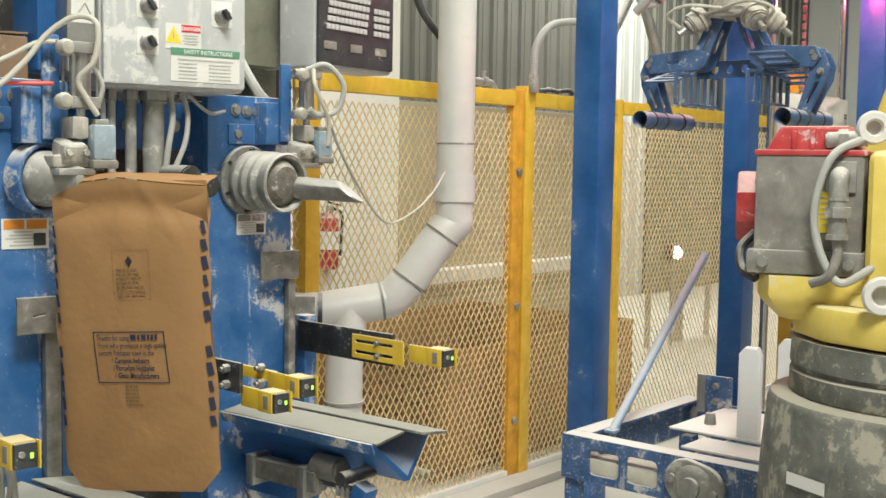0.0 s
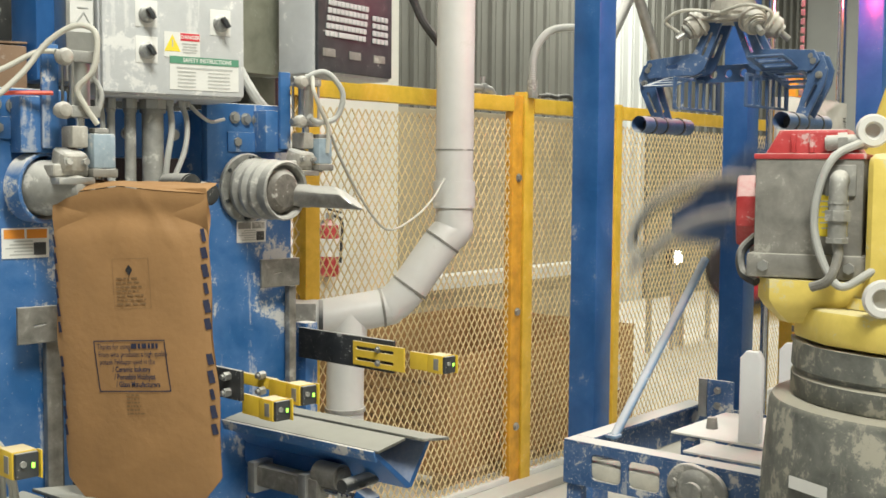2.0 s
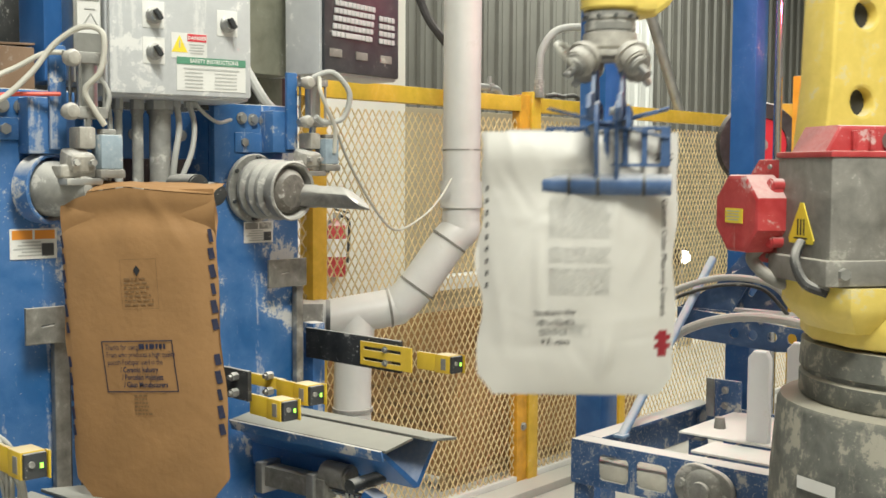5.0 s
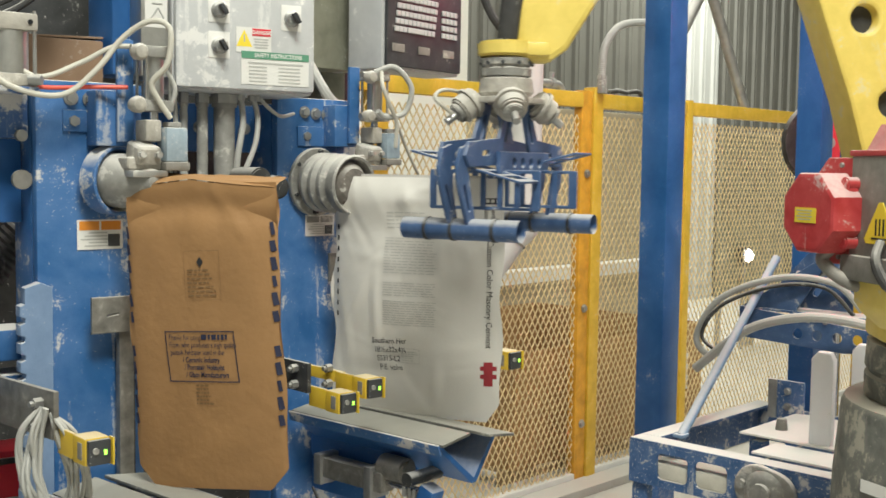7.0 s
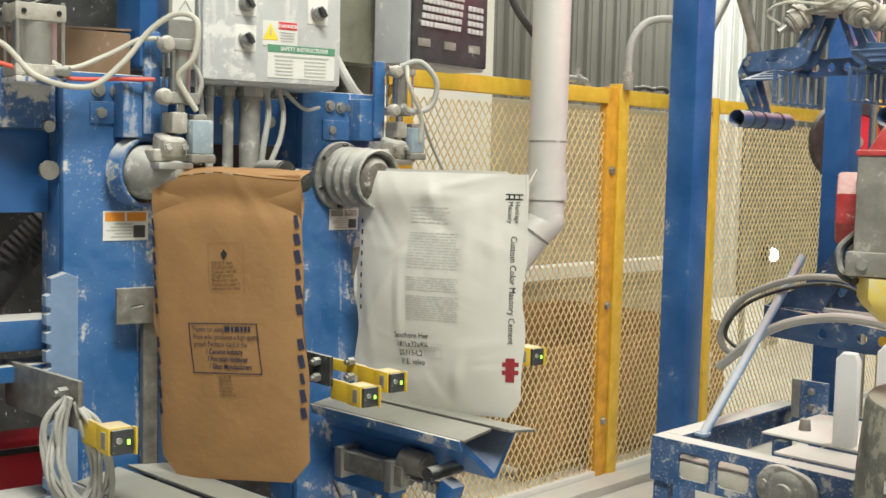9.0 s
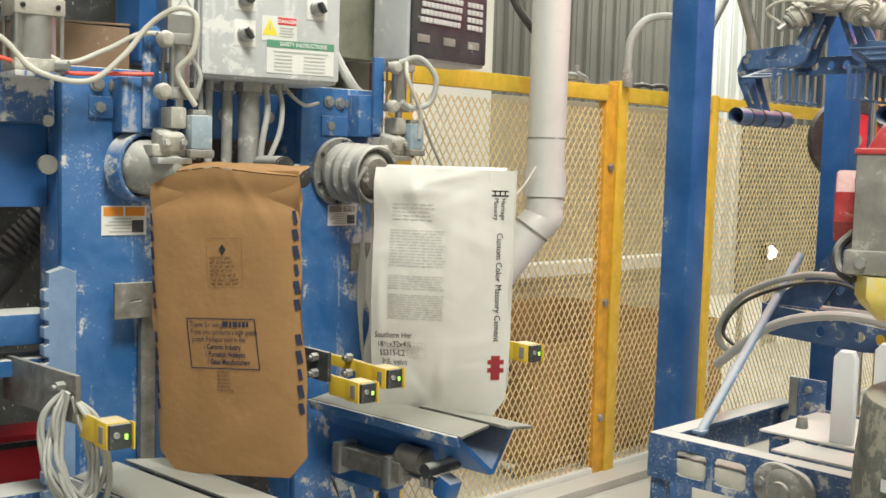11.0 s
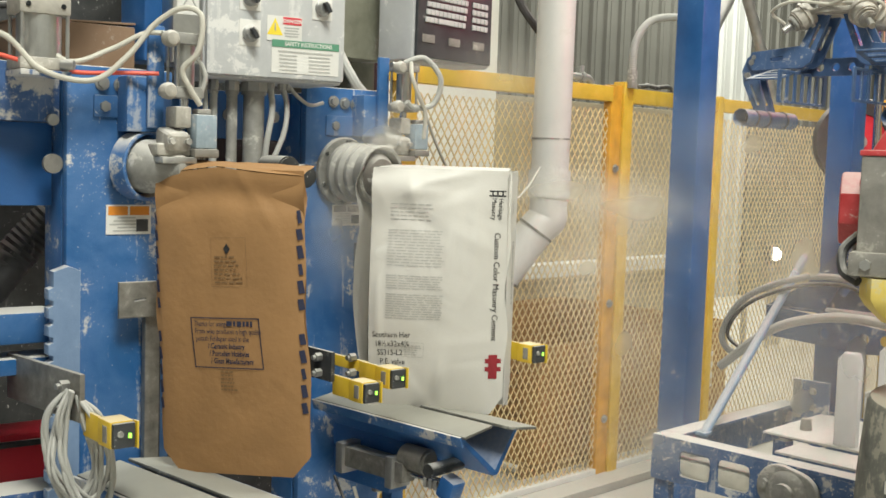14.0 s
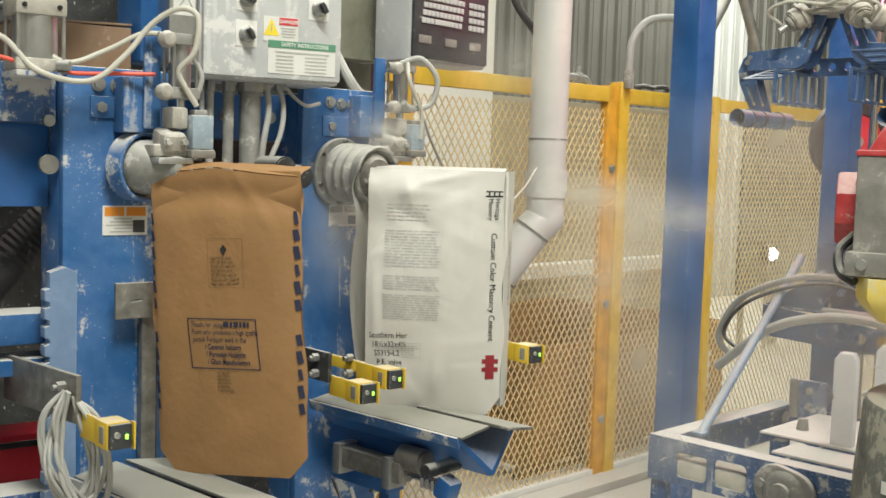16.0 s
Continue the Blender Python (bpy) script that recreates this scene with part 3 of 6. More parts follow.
# ---- body of the packing machine behind the stations ----
# the near-black box stands in for the deep shade behind the stations
body = thing("powder_hopper", pose(-3.55, 1.15, 0, 0, 0, -8), "hopper body of the packing machine, near-black in place of shade", "hopper")
part("hopper", span(B(), (-0.45, 0.45), (-1.5, 1.5), (0.25, 2.40), 0.02), BLACK_STEEL, body, "machine casing coloured near-black to stand in for shade")
part("skirt", span(B(), (-0.42, 0.42), (-1.45, 1.45), (0, 0.249), 0.01), BLUE_DUSTY, body)
tank = part("feed_tank", span(B(), (-2.62, -2.50), (1.44, 1.60), (1.86, 3.2), 0.012), BLUE_CLEAN)
tagged(tank, "dark blue square feed duct above the filling stations", "duct")
hb = thing("storage_box", pose(-2.60, 1.20, 1.816, 0, 0, -8), "brown cardboard box lying on the machine frame", "box")
part("carton", span(B(), (-0.16, 0.05), (-0.03, 0.235), (0.0, 0.125), 0.004), CARTON, hb)
part("carton_flap", box(B(), (0.2, 0.268, 0.005), (-0.05, 0.102, 0.130), (2, 1, 0), 0.001), CARTON, hb)

part("carton_shelf", span(B(), (-0.2, 0.08), (-0.06, 0.22), (-0.03, -0.001), 0.003), POWDERED, hb)

# big air cylinder on the frame
bc = thing("air_cylinder", M1 @ pose(0.02, -0.208, 0.185), "large aluminium air cylinder standing on the machine frame", "air cylinder")
part("barrel", rod(B(), (0, 0, 0.024), (0, 0, 0.108), 0.043, seg=36), ALU, bc)
part("end_cap", span(B(), (-0.046, 0.046), (-0.05, 0.05), (0, 0.024), 0.005), BEIGE_CAST, bc)
part("end_cap", span(B(), (-0.046, 0.046), (-0.05, 0.05), (0.108, 0.142), 0.005), BEIGE_CAST, bc)
part("mounting_plate", span(B(), (-0.0535, 0.05), (-0.05, 0.05), (-0.012, -0.0005), 0.003), POWDERED, bc)
for a in (-1, 1):
    for b in (-1, 1):
        part("tie_rod", rod(B(), (a * 0.040, b * 0.044, 0.0), (a * 0.040, b * 0.044, 0.147), 0.004, seg=8), STEEL, bc)
        part("cap_screw", rod(B(), (0.046, b * 0.034, 0.125), (0.049, b * 0.034, 0.125), 0.005, seg=10), BLACK, bc)
part("air_fitting", rod(B(), (0.046, 0.03, 0.012), (0.062, 0.05, 0.012), 0.010, seg=12), STEEL, bc)


# ---- hoses and cables of the stations ----
def line(name, m, pts, r, mat, label, cat="hose", steps=8, ribs=0.0):
    ob = part(name, hose(B(), [m @ Vector(p) for p in pts], r, 10, steps, ribs), mat)
    return tagged(ob, label, cat)


line("air_hose", M1, [(0.03, -0.42, 0.26), (0.05, -0.29, 0.25), (0.07, -0.22, 0.185), (0.08, -0.12, 0.17), (0.09, -0.05, 0.225), (0.1, 0.0, 0.29), (0.13, 0.045, 0.325), (0.16, 0.075, 0.31), (0.16, 0.07, 0.24), (0.14, 0.045, 0.20), (0.14, 0.06, 0.165), (0.14, 0.085, 0.13)], 0.006, HOSE_WHITE, "looped white air hose on a clamp cylinder")
line("air_hose", M1, [(0.03, -0.22, 0.25), (0.06, -0.16, 0.205), (0.07, -0.08, 0.235), (0.09, -0.02, 0.27), (0.10, 0.02, 0.275)], 0.0055, HOSE_WHITE, "white air hose between two air cylinders")
line("air_hose", M1, [(0.03, -0.42, 0.245), (0.05, -0.25, 0.20), (0.06, -0.15, 0.185), (0.07, -0.05, 0.19), (0.09, 0.015, 0.192)], 0.0045, HOSE_RED, "thin red air hose along the machine frame")
line("air_hose", M1, [(0.12, 0.09, 0.14), (0.13, 0.10, 0.19), (0.12, 0.085, 0.23)], 0.005, HOSE, "short grey air hose")
line("air_hose", M2, [(0.12, 0.12, 0.31), (0.15, 0.17, 0.325), (0.17, 0.215, 0.27), (0.16, 0.20, 0.20), (0.15, 0.14, 0.185), (0.15, 0.11, 0.20)], 0.008, HOSE, "looped grey air hose on a clamp cylinder")
line("air_hose", M2, [(0.14, 0.13, 0.31), (0.17, 0.11, 0.27), (0.17, 0.135, 0.22), (0.16, 0.17, 0.17), (0.15, 0.175, 0.10)], 0.006, HOSE_WHITE, "white air hose to a valve block")
line("sensor_cable", M2, [(0.12, 0.19, 0.20), (0.08, 0.30, 0.06), (-0.02, 0.50, -0.09), (-0.18, 0.73, -0.15), (-0.36, 1.02, -0.12), (-0.47, 1.22, -0.06), (-0.54, 1.36, 0.02)], 0.004, HOSE_WHITE, "thin hanging sensor cable", "cable")
line("conduit", M2, [(-0.12, 0.0, 1.0), (-0.11, -0.01, 0.5), (-0.07, 0.02, 0.36), (-0.02, 0.05, 0.26), (-0.03, 0.1, 0.22)], 0.015, HOSE, "grey flexible conduit running down the cabinet", "conduit")
coil = random.Random(4)
for k in range(13):
    a, b, c = coil.uniform(-0.022, 0.022), coil.uniform(0, 0.05), coil.uniform(-0.022, 0.022)
    line("coiled_cable", M1, [(0.19 + a, -0.20, -0.43), (0.18 + c, -0.225 + a, -0.48 - b * 0.5), (0.19 + a, -0.225 + c, -0.56 - b), (0.205 + c, -0.18 + a, -0.64 - b), (0.22 + a, -0.145 + c, -0.58 - b), (0.215 + c, -0.165 + a, -0.49), (0.20, -0.19, -0.44)], 0.0042, HOSE, "grey sensor cable hanging in coils from the sensor arm", "cable")
line("ribbed_hose", M1, [(-0.22, -0.10, -0.12), (-0.24, -0.17, -0.20), (-0.24, -0.27, -0.31), (-0.26, -0.4, -0.36)], 0.042, RUBBER, "black ribbed vacuum hose inside the frame", "hose", 14, 0.08)
line("spring_cable", M1, [(-0.2, -0.255, -0.10)] + [(-0.2 + 0.02 * math.sin(k * 1.6), -0.255 + 0.02 * math.cos(k * 1.6), -0.11 - 0.007 * k) for k in range(18)], 0.004, RUBBER, "black coiled cable inside the frame", "cable", 4)
for k in range(4):
    line("power_cable", M1, [(-0.3, -0.5, 0.36 + 0.02 * k), (-0.26, -0.2, 0.34 + 0.025 * k), (-0.22, -0.05, 0.42 + 0.03 * k), (-0.2, 0.05, 0.6)], 0.008, RUBBER, "black power cable above the machine", "cable")
orange = part("orange_bracket", span(B(), (-2.48, -2.42), (0.93, 0.97), (0.9, 1.55), 0.006), LABEL_RED)
tagged(orange, "red-orange steel bracket inside the machine", "bracket")

# ---- overhead and behind the fence ----
line("flexible_conduit", pose(FX + 0.04, 4.735, 0), [(0, 0, 2.04), (0, 0, 2.15), (0.0, 0.02, 2.27), (0.02, 0.1, 2.37), (0.04, 0.25, 2.41), (0.06, 0.5, 2.42)], 0.019, HOSE, "grey flexible conduit bent over the fence post", "conduit", 22, 0.10)
fit_ = part("conduit_fitting", rod(B(), (FX + 0.04, 4.735, 2.03), (FX + 0.04, 4.735, 2.12), 0.028, seg=10), CAST)
tagged(fit_, "grey conduit fitting on the fence post", "fitting")
line("power_cable", pose(-3.3, 3.62, 0), [(0, 0, 3.4), (0.0, 0.0, 2.6), (0.03, 0.05, 2.35), (0.1, 0.12, 2.2)], 0.018, RUBBER, "black cable hanging beside the extraction pipe", "cable")
for a, b in (((-3.46, 6.27, 2.03), (-3.46, 5.80, 2.74)), ((-3.2, 4.9, 2.08), (-3.46, 5.80, 2.74)), ((-3.46, 5.80, 2.7), (-3.46, 5.80, 6.0))):
    br = part("brace", rod(B(), a, b, 0.032, seg=18), STEEL)
    tagged(br, "grey round steel roof brace", "brace", "roof braces")
elb = thing("pipe_elbow", pose(FX, 4.39, 2.031), "grey steel pipe fitting lying on the fence rail", "pipe fitting")
part("pipe", hose(B(), [(0, -0.10, 0.03), (0, -0.02, 0.03), (0, 0.04, 0.025), (0, 0.07, -0.0)], 0.018, 14, 6), STEEL, elb)
part("union", rod(B(), (0, -0.03, 0.03), (0, 0.0, 0.03), 0.026, seg=8), STEEL, elb)
part("stub", rod(B(), (0, -0.015, 0.03), (0, -0.015, 0.085), 0.012, seg=12), STEEL, elb)
line("loose_cable", pose(FX, 4.85, 2.04), [(0, 0, 0.006), (0.02, 0.05, 0.012), (-0.02, 0.1, 0.02), (0.02, 0.13, 0.008), (-0.01, 0.19, 0.014), (0.01, 0.25, 0.02), (0, 0.3, 0.006)], 0.012, RUBBER, "black cable lying along the fence rail", "cable")
wm = thing("far_lamp", pose(-5.08, 9.36, 0.87), "small bright floodlight behind the fence", "lamp")
part("lamp_head", span(B(), (-0.08, 0.0), (-0.08, 0.08), (-0.08, 0.08), 0.01), BLACK, wm)
part("lamp_lens", rod(B(), (0.0, -0.02, 0), (0.006, -0.03, 0), 0.06, seg=20), LAMP_GLOW, wm)
part("lamp_stand", rod(B(), (-0.04, 0, -0.87), (-0.04, 0, -0.08), 0.02, seg=10), STEEL, wm)
for y in (9.0, 9.62):
    pn = thing("standing_panel", pose(-5.18, y, 0), "olive grey standing panel behind the fence", "panel", "standing panels")
    part("panel_sheet", span(B(), (-0.02, 0.02), (0, 0.6), (0.5, 2.0), 0.004), OLIVE, pn)
    for k in (0.03, 0.57):
        part("panel_leg", span(B(), (-0.02, 0.02), (k - 0.02, k + 0.02), (0, 0.498), 0.004), STEEL, pn)
reel = thing("pulley_wheel", pose(-2.34, 5.0, 1.78, 0, 0, 45), "red pulley wheel with a dark ribbed rim", "wheel")
part("rim", lathe(B(), [(0.13, -0.03), (0.195, -0.032), (0.205, 0), (0.195, 0.032), (0.13, 0.03), (0.13, -0.03)], pose(0, 0, 0, 90, 0, 0), 40), RUBBER, reel)
part("disc", lathe(B(), [(0.02, -0.02), (0.129, -0.02), (0.129, 0.02), (0.02, 0.02)], pose(0, 0, 0, 90, 0, 0), 40), LABEL_RED, reel)
part("hub", rod(B(), (0, -0.05, 0), (0, 0.05, 0), 0.03, seg=16), STEEL, reel)
part("axle_arm", rod(B(), (0, -0.05, 0), (-0.23, -0.50, 0), 0.018, seg=12), STEEL, reel)
part("yellow_guard", span(B(), (0.05, 0.30), (0.06, 0.08), (-0.25, 0.2), 0.004), YELLOW, reel)
sig = thing("signal_lamp", pose(-1.62, 4.2, 2.45), "small red glowing signal lamp on a steel arm", "lamp")
part("dome", lathe(B(), [(0.028, 0), (0.03, -0.012), (0.024, -0.024), (0.01, -0.03)], seg=20), RED_GLOW, sig, "glowing red lamp dome")
part("lamp_arm", rod(B(), (0, 0, 0.02), (-0.02, 0.20, 0.08), 0.009, seg=10), STEEL, sig)
part("lamp_base", rod(B(), (0, 0, 0.0), (0, 0, 0.03), 0.032, seg=20), BLACK, sig)



# ---- bags ----
def folds(w, h, seed, count, amp, z0=0.0, z1=1.0):
    """Sharp creases: place, direction, length, width and height of each."""
    rnd = random.Random(seed)
    out = []
    for _ in range(count):
        a = radians(rnd.choice((rnd.uniform(-35, 35), rnd.uniform(55, 125))))
        out.append((rnd.uniform(0, w), -h * rnd.uniform(z0, z1), math.cos(a), math.sin(a), rnd.uniform(0.05, 0.16), rnd.uniform(0.012, 0.035), amp * rnd.uniform(-0.6, 1.0)))
    return out


def bag_surface(w, h, bulge, seed, slump=0.0, rough=1.0, soft=0.45, creases=()):
    """How far the front of a bag stands out at (x, z); x from 0 to w, z from 0 down to -h."""
    def f(x, z):
        u, v = min(1, max(0, x / w)), min(1, max(0, -z / h))
        edge = (math.sin(math.pi * u) ** soft) * (math.sin(math.pi * min(1, v * 0.94 + 0.05)) ** 0.5)
        q = Vector((x * 5 + seed, seed * 2.3, z * 4))
        cr = noise.noise(q) * 0.015 + noise.noise(q * 2.7) * 0.006 + abs(noise.noise(q * 1.7)) * 0.010
        for px_, pz_, ca, sa, ln_, wd, am in creases:
            dx, dz = x - px_, z - pz_
            along, off = dx * ca + dz * sa, abs(dz * ca - dx * sa)
            if off < wd and abs(along) < 2 * ln_:
                cr += am / max(rough, 0.1) * (1 - off / wd) * math.exp(-(along / ln_) ** 2 * 2)
        return -(bulge * edge + cr * rough * (0.3 + 0.7 * edge) + slump * math.sin(math.pi * v) * edge)
    return f


def bag_outline(w, h, cut, loose=1.0):
    """Left and right limits of the bag at depth z."""
    def lim(z):
        d = -z
        a = max(0.0, (d - (h - cut)) / cut) if cut else 0.0
        wob = (0.004 * math.sin(d * 17) + 0.003 * math.sin(d * 31 + 1)) * loose + 0.012 * (loose - 1) * math.exp(-((d - 0.2) / 0.09) ** 2)
        return (a * cut * 0.85 + wob, w - a * cut * 0.9 + wob * 0.7)
    return lim


def bag_panel(name, w, h, f, lim, sign, mat, parent, nx=56, nz=96, shift=0.0, label="", drop=None):
    verts, faces = [], []
    for j in range(nz + 1):
        z = -h * j / nz
        a, b = lim(z)
        for i in range(nx + 1):
            x = a + (b - a) * i / nx
            verts.append((x, f(x, z) if sign < 0 else -f(w - x, z) * 0.8 + shift, z - (drop(x / w) * (1 - j / nz) ** 3 if drop else 0)))
    for j in range(nz):
        for i in range(nx):
            a = j * (nx + 1) + i
            faces.append((a, a + 1, a + nx + 2, a + nx + 1) if sign > 0 else (a, a + nx + 1, a + nx + 2, a + 1))
    me = bpy.data.meshes.new(name)
    me.from_pydata(verts, [], faces)
    me.materials.append(mat)
    me.polygons.foreach_set("use_smooth", [True] * len(faces))
    ob = new(name, me)
    ob.parent = parent
    if label:
        ob["label"] = label
    return ob


def printed(name, bm, f, mat, parent, lift=0.0018, label=""):
    """Flat print in x, z laid on the front of a bag."""
    for v in bm.verts:
        v.co.y = f(v.co.x, v.co.z) - lift
    return part(name, bm, mat, parent, label, smooth=False)


FRONT = Matrix(((1, 0, 0, 0), (0, 0, -1, 0), (0, 1, 0, 0), (0, 0, 0, 1)))


def at_xz(x, z, turn=0):
    return pose(x, 0, z) @ FRONT @ pose(0, 0, 0, 0, 0, turn)


def bars(bm, x0, x1, z0, z1, n, fill=0.5, seed=1, ragged=0.3):
    rnd = random.Random(seed)
    for k in range(n):
        z = z0 + (z1 - z0) * (k + 0.5) / n
        e = x1 - (x1 - x0) * ragged * rnd.random()
        x = x0
        while x < e:
            d = min((x1 - x0) * (0.08 + 0.16 * rnd.random()), e - x)
            sheet(bm, d * 0.9, abs(z1 - z0) / n * fill, at_xz(x + d / 2, z), 0.0004)
            x += d + 0.002
    return bm


def ring_box(bm, x0, x1, z0, z1, t, skew=0.0):
    for a, b, c, d in ((x0, x1, z0, z0 - t), (x0, x1, z1 + t, z1), (x0, x0 + t, z0, z1), (x1 - t, x1, z0, z1)):
        n = 12
        for k in range(n):
            if b - a > abs(c - d):
                p, q = a + (b - a) * k / n, a + (b - a) * (k + 1) / n
                sheet(bm, q - p, abs(c - d), at_xz((p + q) / 2, (c + d) / 2), 0.0004)
            else:
                p, q = c + (d - c) * k / n, c + (d - c) * (k + 1) / n
                sheet(bm, b - a, abs(q - p), at_xz((a + b) / 2, (p + q) / 2), 0.0004)
    if skew:
        for v in bm.verts:
            v.co.x += skew * (z0 - v.co.z)
    return bm


# brown bag on the first spout
BW, BH = 0.337, 0.645
brown = thing("paper_bag", pose(-2.08, 1.222, 1.618, 0, 0, 28) @ pose(0, 0, 0, 0, -3.3, 0), "brown kraft paper valve bag hanging on a filling spout", "bag", "valve bags")
bf0 = bag_surface(BW, BH, 0.016, 3.0, 0.0, 0.45, 0.45, folds(BW, BH, 21, 16, 0.0022) + folds(BW, BH, 8, 7, 0.006, 0.0, 0.13))
TOPS = ((0, 0.024), (0.45, 0.012), (0.73, 0.026), (1, 0.036))


def bf(x, z):
    # the paper is drawn in below the fold
    return bf0(x, z) + 0.010 * math.exp(-((z + 0.055) / 0.03) ** 2)


def sag(u):
    u = min(1, max(0, u))
    for (a, va), (b, vb) in zip(TOPS, TOPS[1:]):
        if u <= b:
            return va + (vb - va) * (u - a) / (b - a)

bl = bag_outline(BW, BH, 0.045)
bag_panel("front_panel", BW, BH, bf, bl, -1, KRAFT, brown, drop=sag)
bag_panel("back_panel", BW, BH, bf, bl, 1, KRAFT, brown, drop=lambda u: 0.012 + 0.012 * u)
# folded top flap
bm = B()
for k in range(24):
    x = BW * k / 23
    for j in range(5):
        rise = (0.008 - 0.026 * k / 23 + sag(x / BW)) * (j / 4) ** 0.7 + (0.004 * noise.noise(Vector((x * 26, j * 0.9, 1))) if j else 0)
        bm.verts.new((x, bf(x, -0.004) + 0.015 * j, 0.002 - sag(x / BW) + rise))
bm.verts.ensure_lookup_table()
for k in range(23):
    for j in range(4):
        bm.faces.new([bm.verts[i] for i in (k * 5 + j, k * 5 + j + 1, k * 5 + j + 6, k * 5 + j + 5)])
part("folded_top", bm, KRAFT, brown)
printed("print_emblem", ring_box(B(), 0.135, 0.215, -0.155, -0.255, 0.0008), bf, INK_BROWN, brown)
bm = B()
bars(bm, 0.141, 0.209, -0.19, -0.25, 7, 0.4, 2)
printed("print_block", bm, bf, INK_BROWN, brown)
bm = B()
rd = [(0.008 * math.cos(a), 0.011 * math.sin(a)) for a in (0, math.pi / 2, math.pi, 1.5 * math.pi)]
q = [bm.verts.new((0.172 + x, 0, -0.178 + z)) for x, z in rd]
bm.faces.new(q)
printed("print_emblem", bm, bf, INK, brown)
printed("print_box", ring_box(B(), 0.082, 0.240, -0.318, -0.422, 0.0022, 0.07), bf, INK_BLUE, brown, 0.002)
for k, (s, b, x) in enumerate((("Thanks for using", 0.0, 0.096), ("From who produces a high quality", 0.0, 0.097), ("potash Feldspar used in the", 0.0, 0.098), ("/ Ceramic Industry", 0.0003, 0.125), ("/ Porcelain Hobbyist", 0.0003, 0.127), ("/ Glass Manufacturers", 0.0003, 0.129))):
    printed("print_line", letters(s, 0.0158, at_xz(x - 0.006 + 0.001 * k, -0.336 - 0.0152 * k), b, "LEFT", 0.70), bf, INK_BLUE, brown, 0.002)
printed("print_brand", bars(B(), 0.165, 0.225, -0.323, -0.337, 1, 0.75, 8, 0.0), bf, INK_BLUE, brown, 0.002)
bm = B()
bars(bm, 0.148, 0.188, -0.425, -0.47, 6, 0.45, 5, 0.4)
printed("print_seal", bm, bf, INK_BROWN, brown)
for side, xs in ((0, (0.001, 0.009)), (1, (BW - 0.013, BW - 0.002))):
    bm, mid = B(), (xs[0] + xs[1]) / 2
    for k in range(12):
        if k != 6:
            sheet(bm, (xs[1] - xs[0]) * (1.0 if k % 3 else 0.7), 0.026 - 0.004 * (k % 2), at_xz(mid, -0.115 - 0.035 * k, 8), 0.0004)
    printed("print_edge_letters", bm, bf, INK_BLUE, brown, 0.003)["kind"] = "stuff"

# white bag: three front panels, a back panel, a gusset and a top that fold open as it fills
WW, WH, SEAM, DEEP = 0.488, 0.655, 0.125, 0.115
white = thing("paper_bag", pose(-2.385, 2.055, 1.618, 0, 0, 25), "white paper masonry cement valve bag with black print", "bag", "valve bags")
wf0 = bag_surface(WW, WH, 0.042, 11.0, 0.022, 0.55, 0.75, folds(WW, WH, 5, 26, 0.007) + folds(WW, WH, 12, 12, 0.011, 0.0, 0.25) + folds(WW, WH, 31, 12, 0.015, 0.55, 0.85))


def wf(x, z):
    # the paper stands off the spout near the valve corner
    return wf0(x, z) - 0.030 * math.exp(-((x - 0.11) / 0.17) ** 2 - ((z + 0.05) / 0.065) ** 2) * min(1, x / 0.02 + 0.2)


wl1 = bag_outline(WW, WH, 0.05, 1.8)
wl0 = lambda z: (wl1(z)[0], WW + 0.75 * (wl1(z)[1] - WW))
between = lambda a, b: (lambda z: (min(max(wl0(z)[0], a), b), max(min(wl0(z)[1], b), a)))
LP = bag_panel("left_panel", WW, WH, wf, between(-1, SEAM + 0.004), -1, WHITE_PAPER, white, 18)
FP = bag_panel("front_panel", WW, WH, wf, between(SEAM, 1), -1, WHITE_PAPER, white, 48)
BP = bag_panel("back_panel", WW, WH, wf, between(-1, WW - 0.095), 1, WHITE_PAPER, white)
GL = 0.124
GP = part("gusset", plate([(0, 0), (-GL - 0.013, -0.006), (-GL + 0.02, -WH + 0.02), (-0.03, -WH + 0.03), (-0.012, -WH + 0.07)], [], 0.002, FRONT, 0.0005), WHITE_PAPER, white)
TP = part("top_fold", plate([(0.07, 0), (WW - 0.055, 0), (WW - 0.06, -DEEP), (0.085, -DEEP)], [], 0.002, FRONT, 0.0005), WHITE_PAPER, white)
bm = B()
bars(bm, 0.175, 0.295, -0.09, -0.14, 5, 0.22, 11, 0.2)
bars(bm, 0.170, 0.325, -0.16, -0.26, 13, 0.22, 12, 0.1)
bars(bm, 0.170, 0.325, -0.28, -0.32, 6, 0.25, 13, 0.1)
bars(bm, 0.170, 0.325, -0.33, -0.40, 11, 0.27, 14, 0.05)
printed("print_block", bm, wf, INK_GREY, FP)["kind"] = "stuff"
for k, s in enumerate(("Southern Her", "18\u00bdx32x4\u00bc", "SS315-L2", "P.E. valve")):
    printed("pen_lettering", letters(s, 0.0225, at_xz(0.136 + 0.007 * k, -0.452 - 0.0245 * k, 2), 0.0, "LEFT", 0.82), wf, INK, FP, 0.002)
printed("print_stamp", ring_box(B(), 0.216, 0.275, -0.462, -0.502, 0.0008), wf, INK_GREY, FP)
printed("print_stamp", bars(B(), 0.222, 0.27, -0.468, -0.498, 5, 0.35, 3), wf, INK_GREY, FP)["kind"] = "stuff"
printed("print_line", letters("Custom Color Masonry Cement", 0.0225, at_xz(0.452, -0.163, -90), 0.0, "LEFT", 0.97), wf, INK, FP, 0.002)
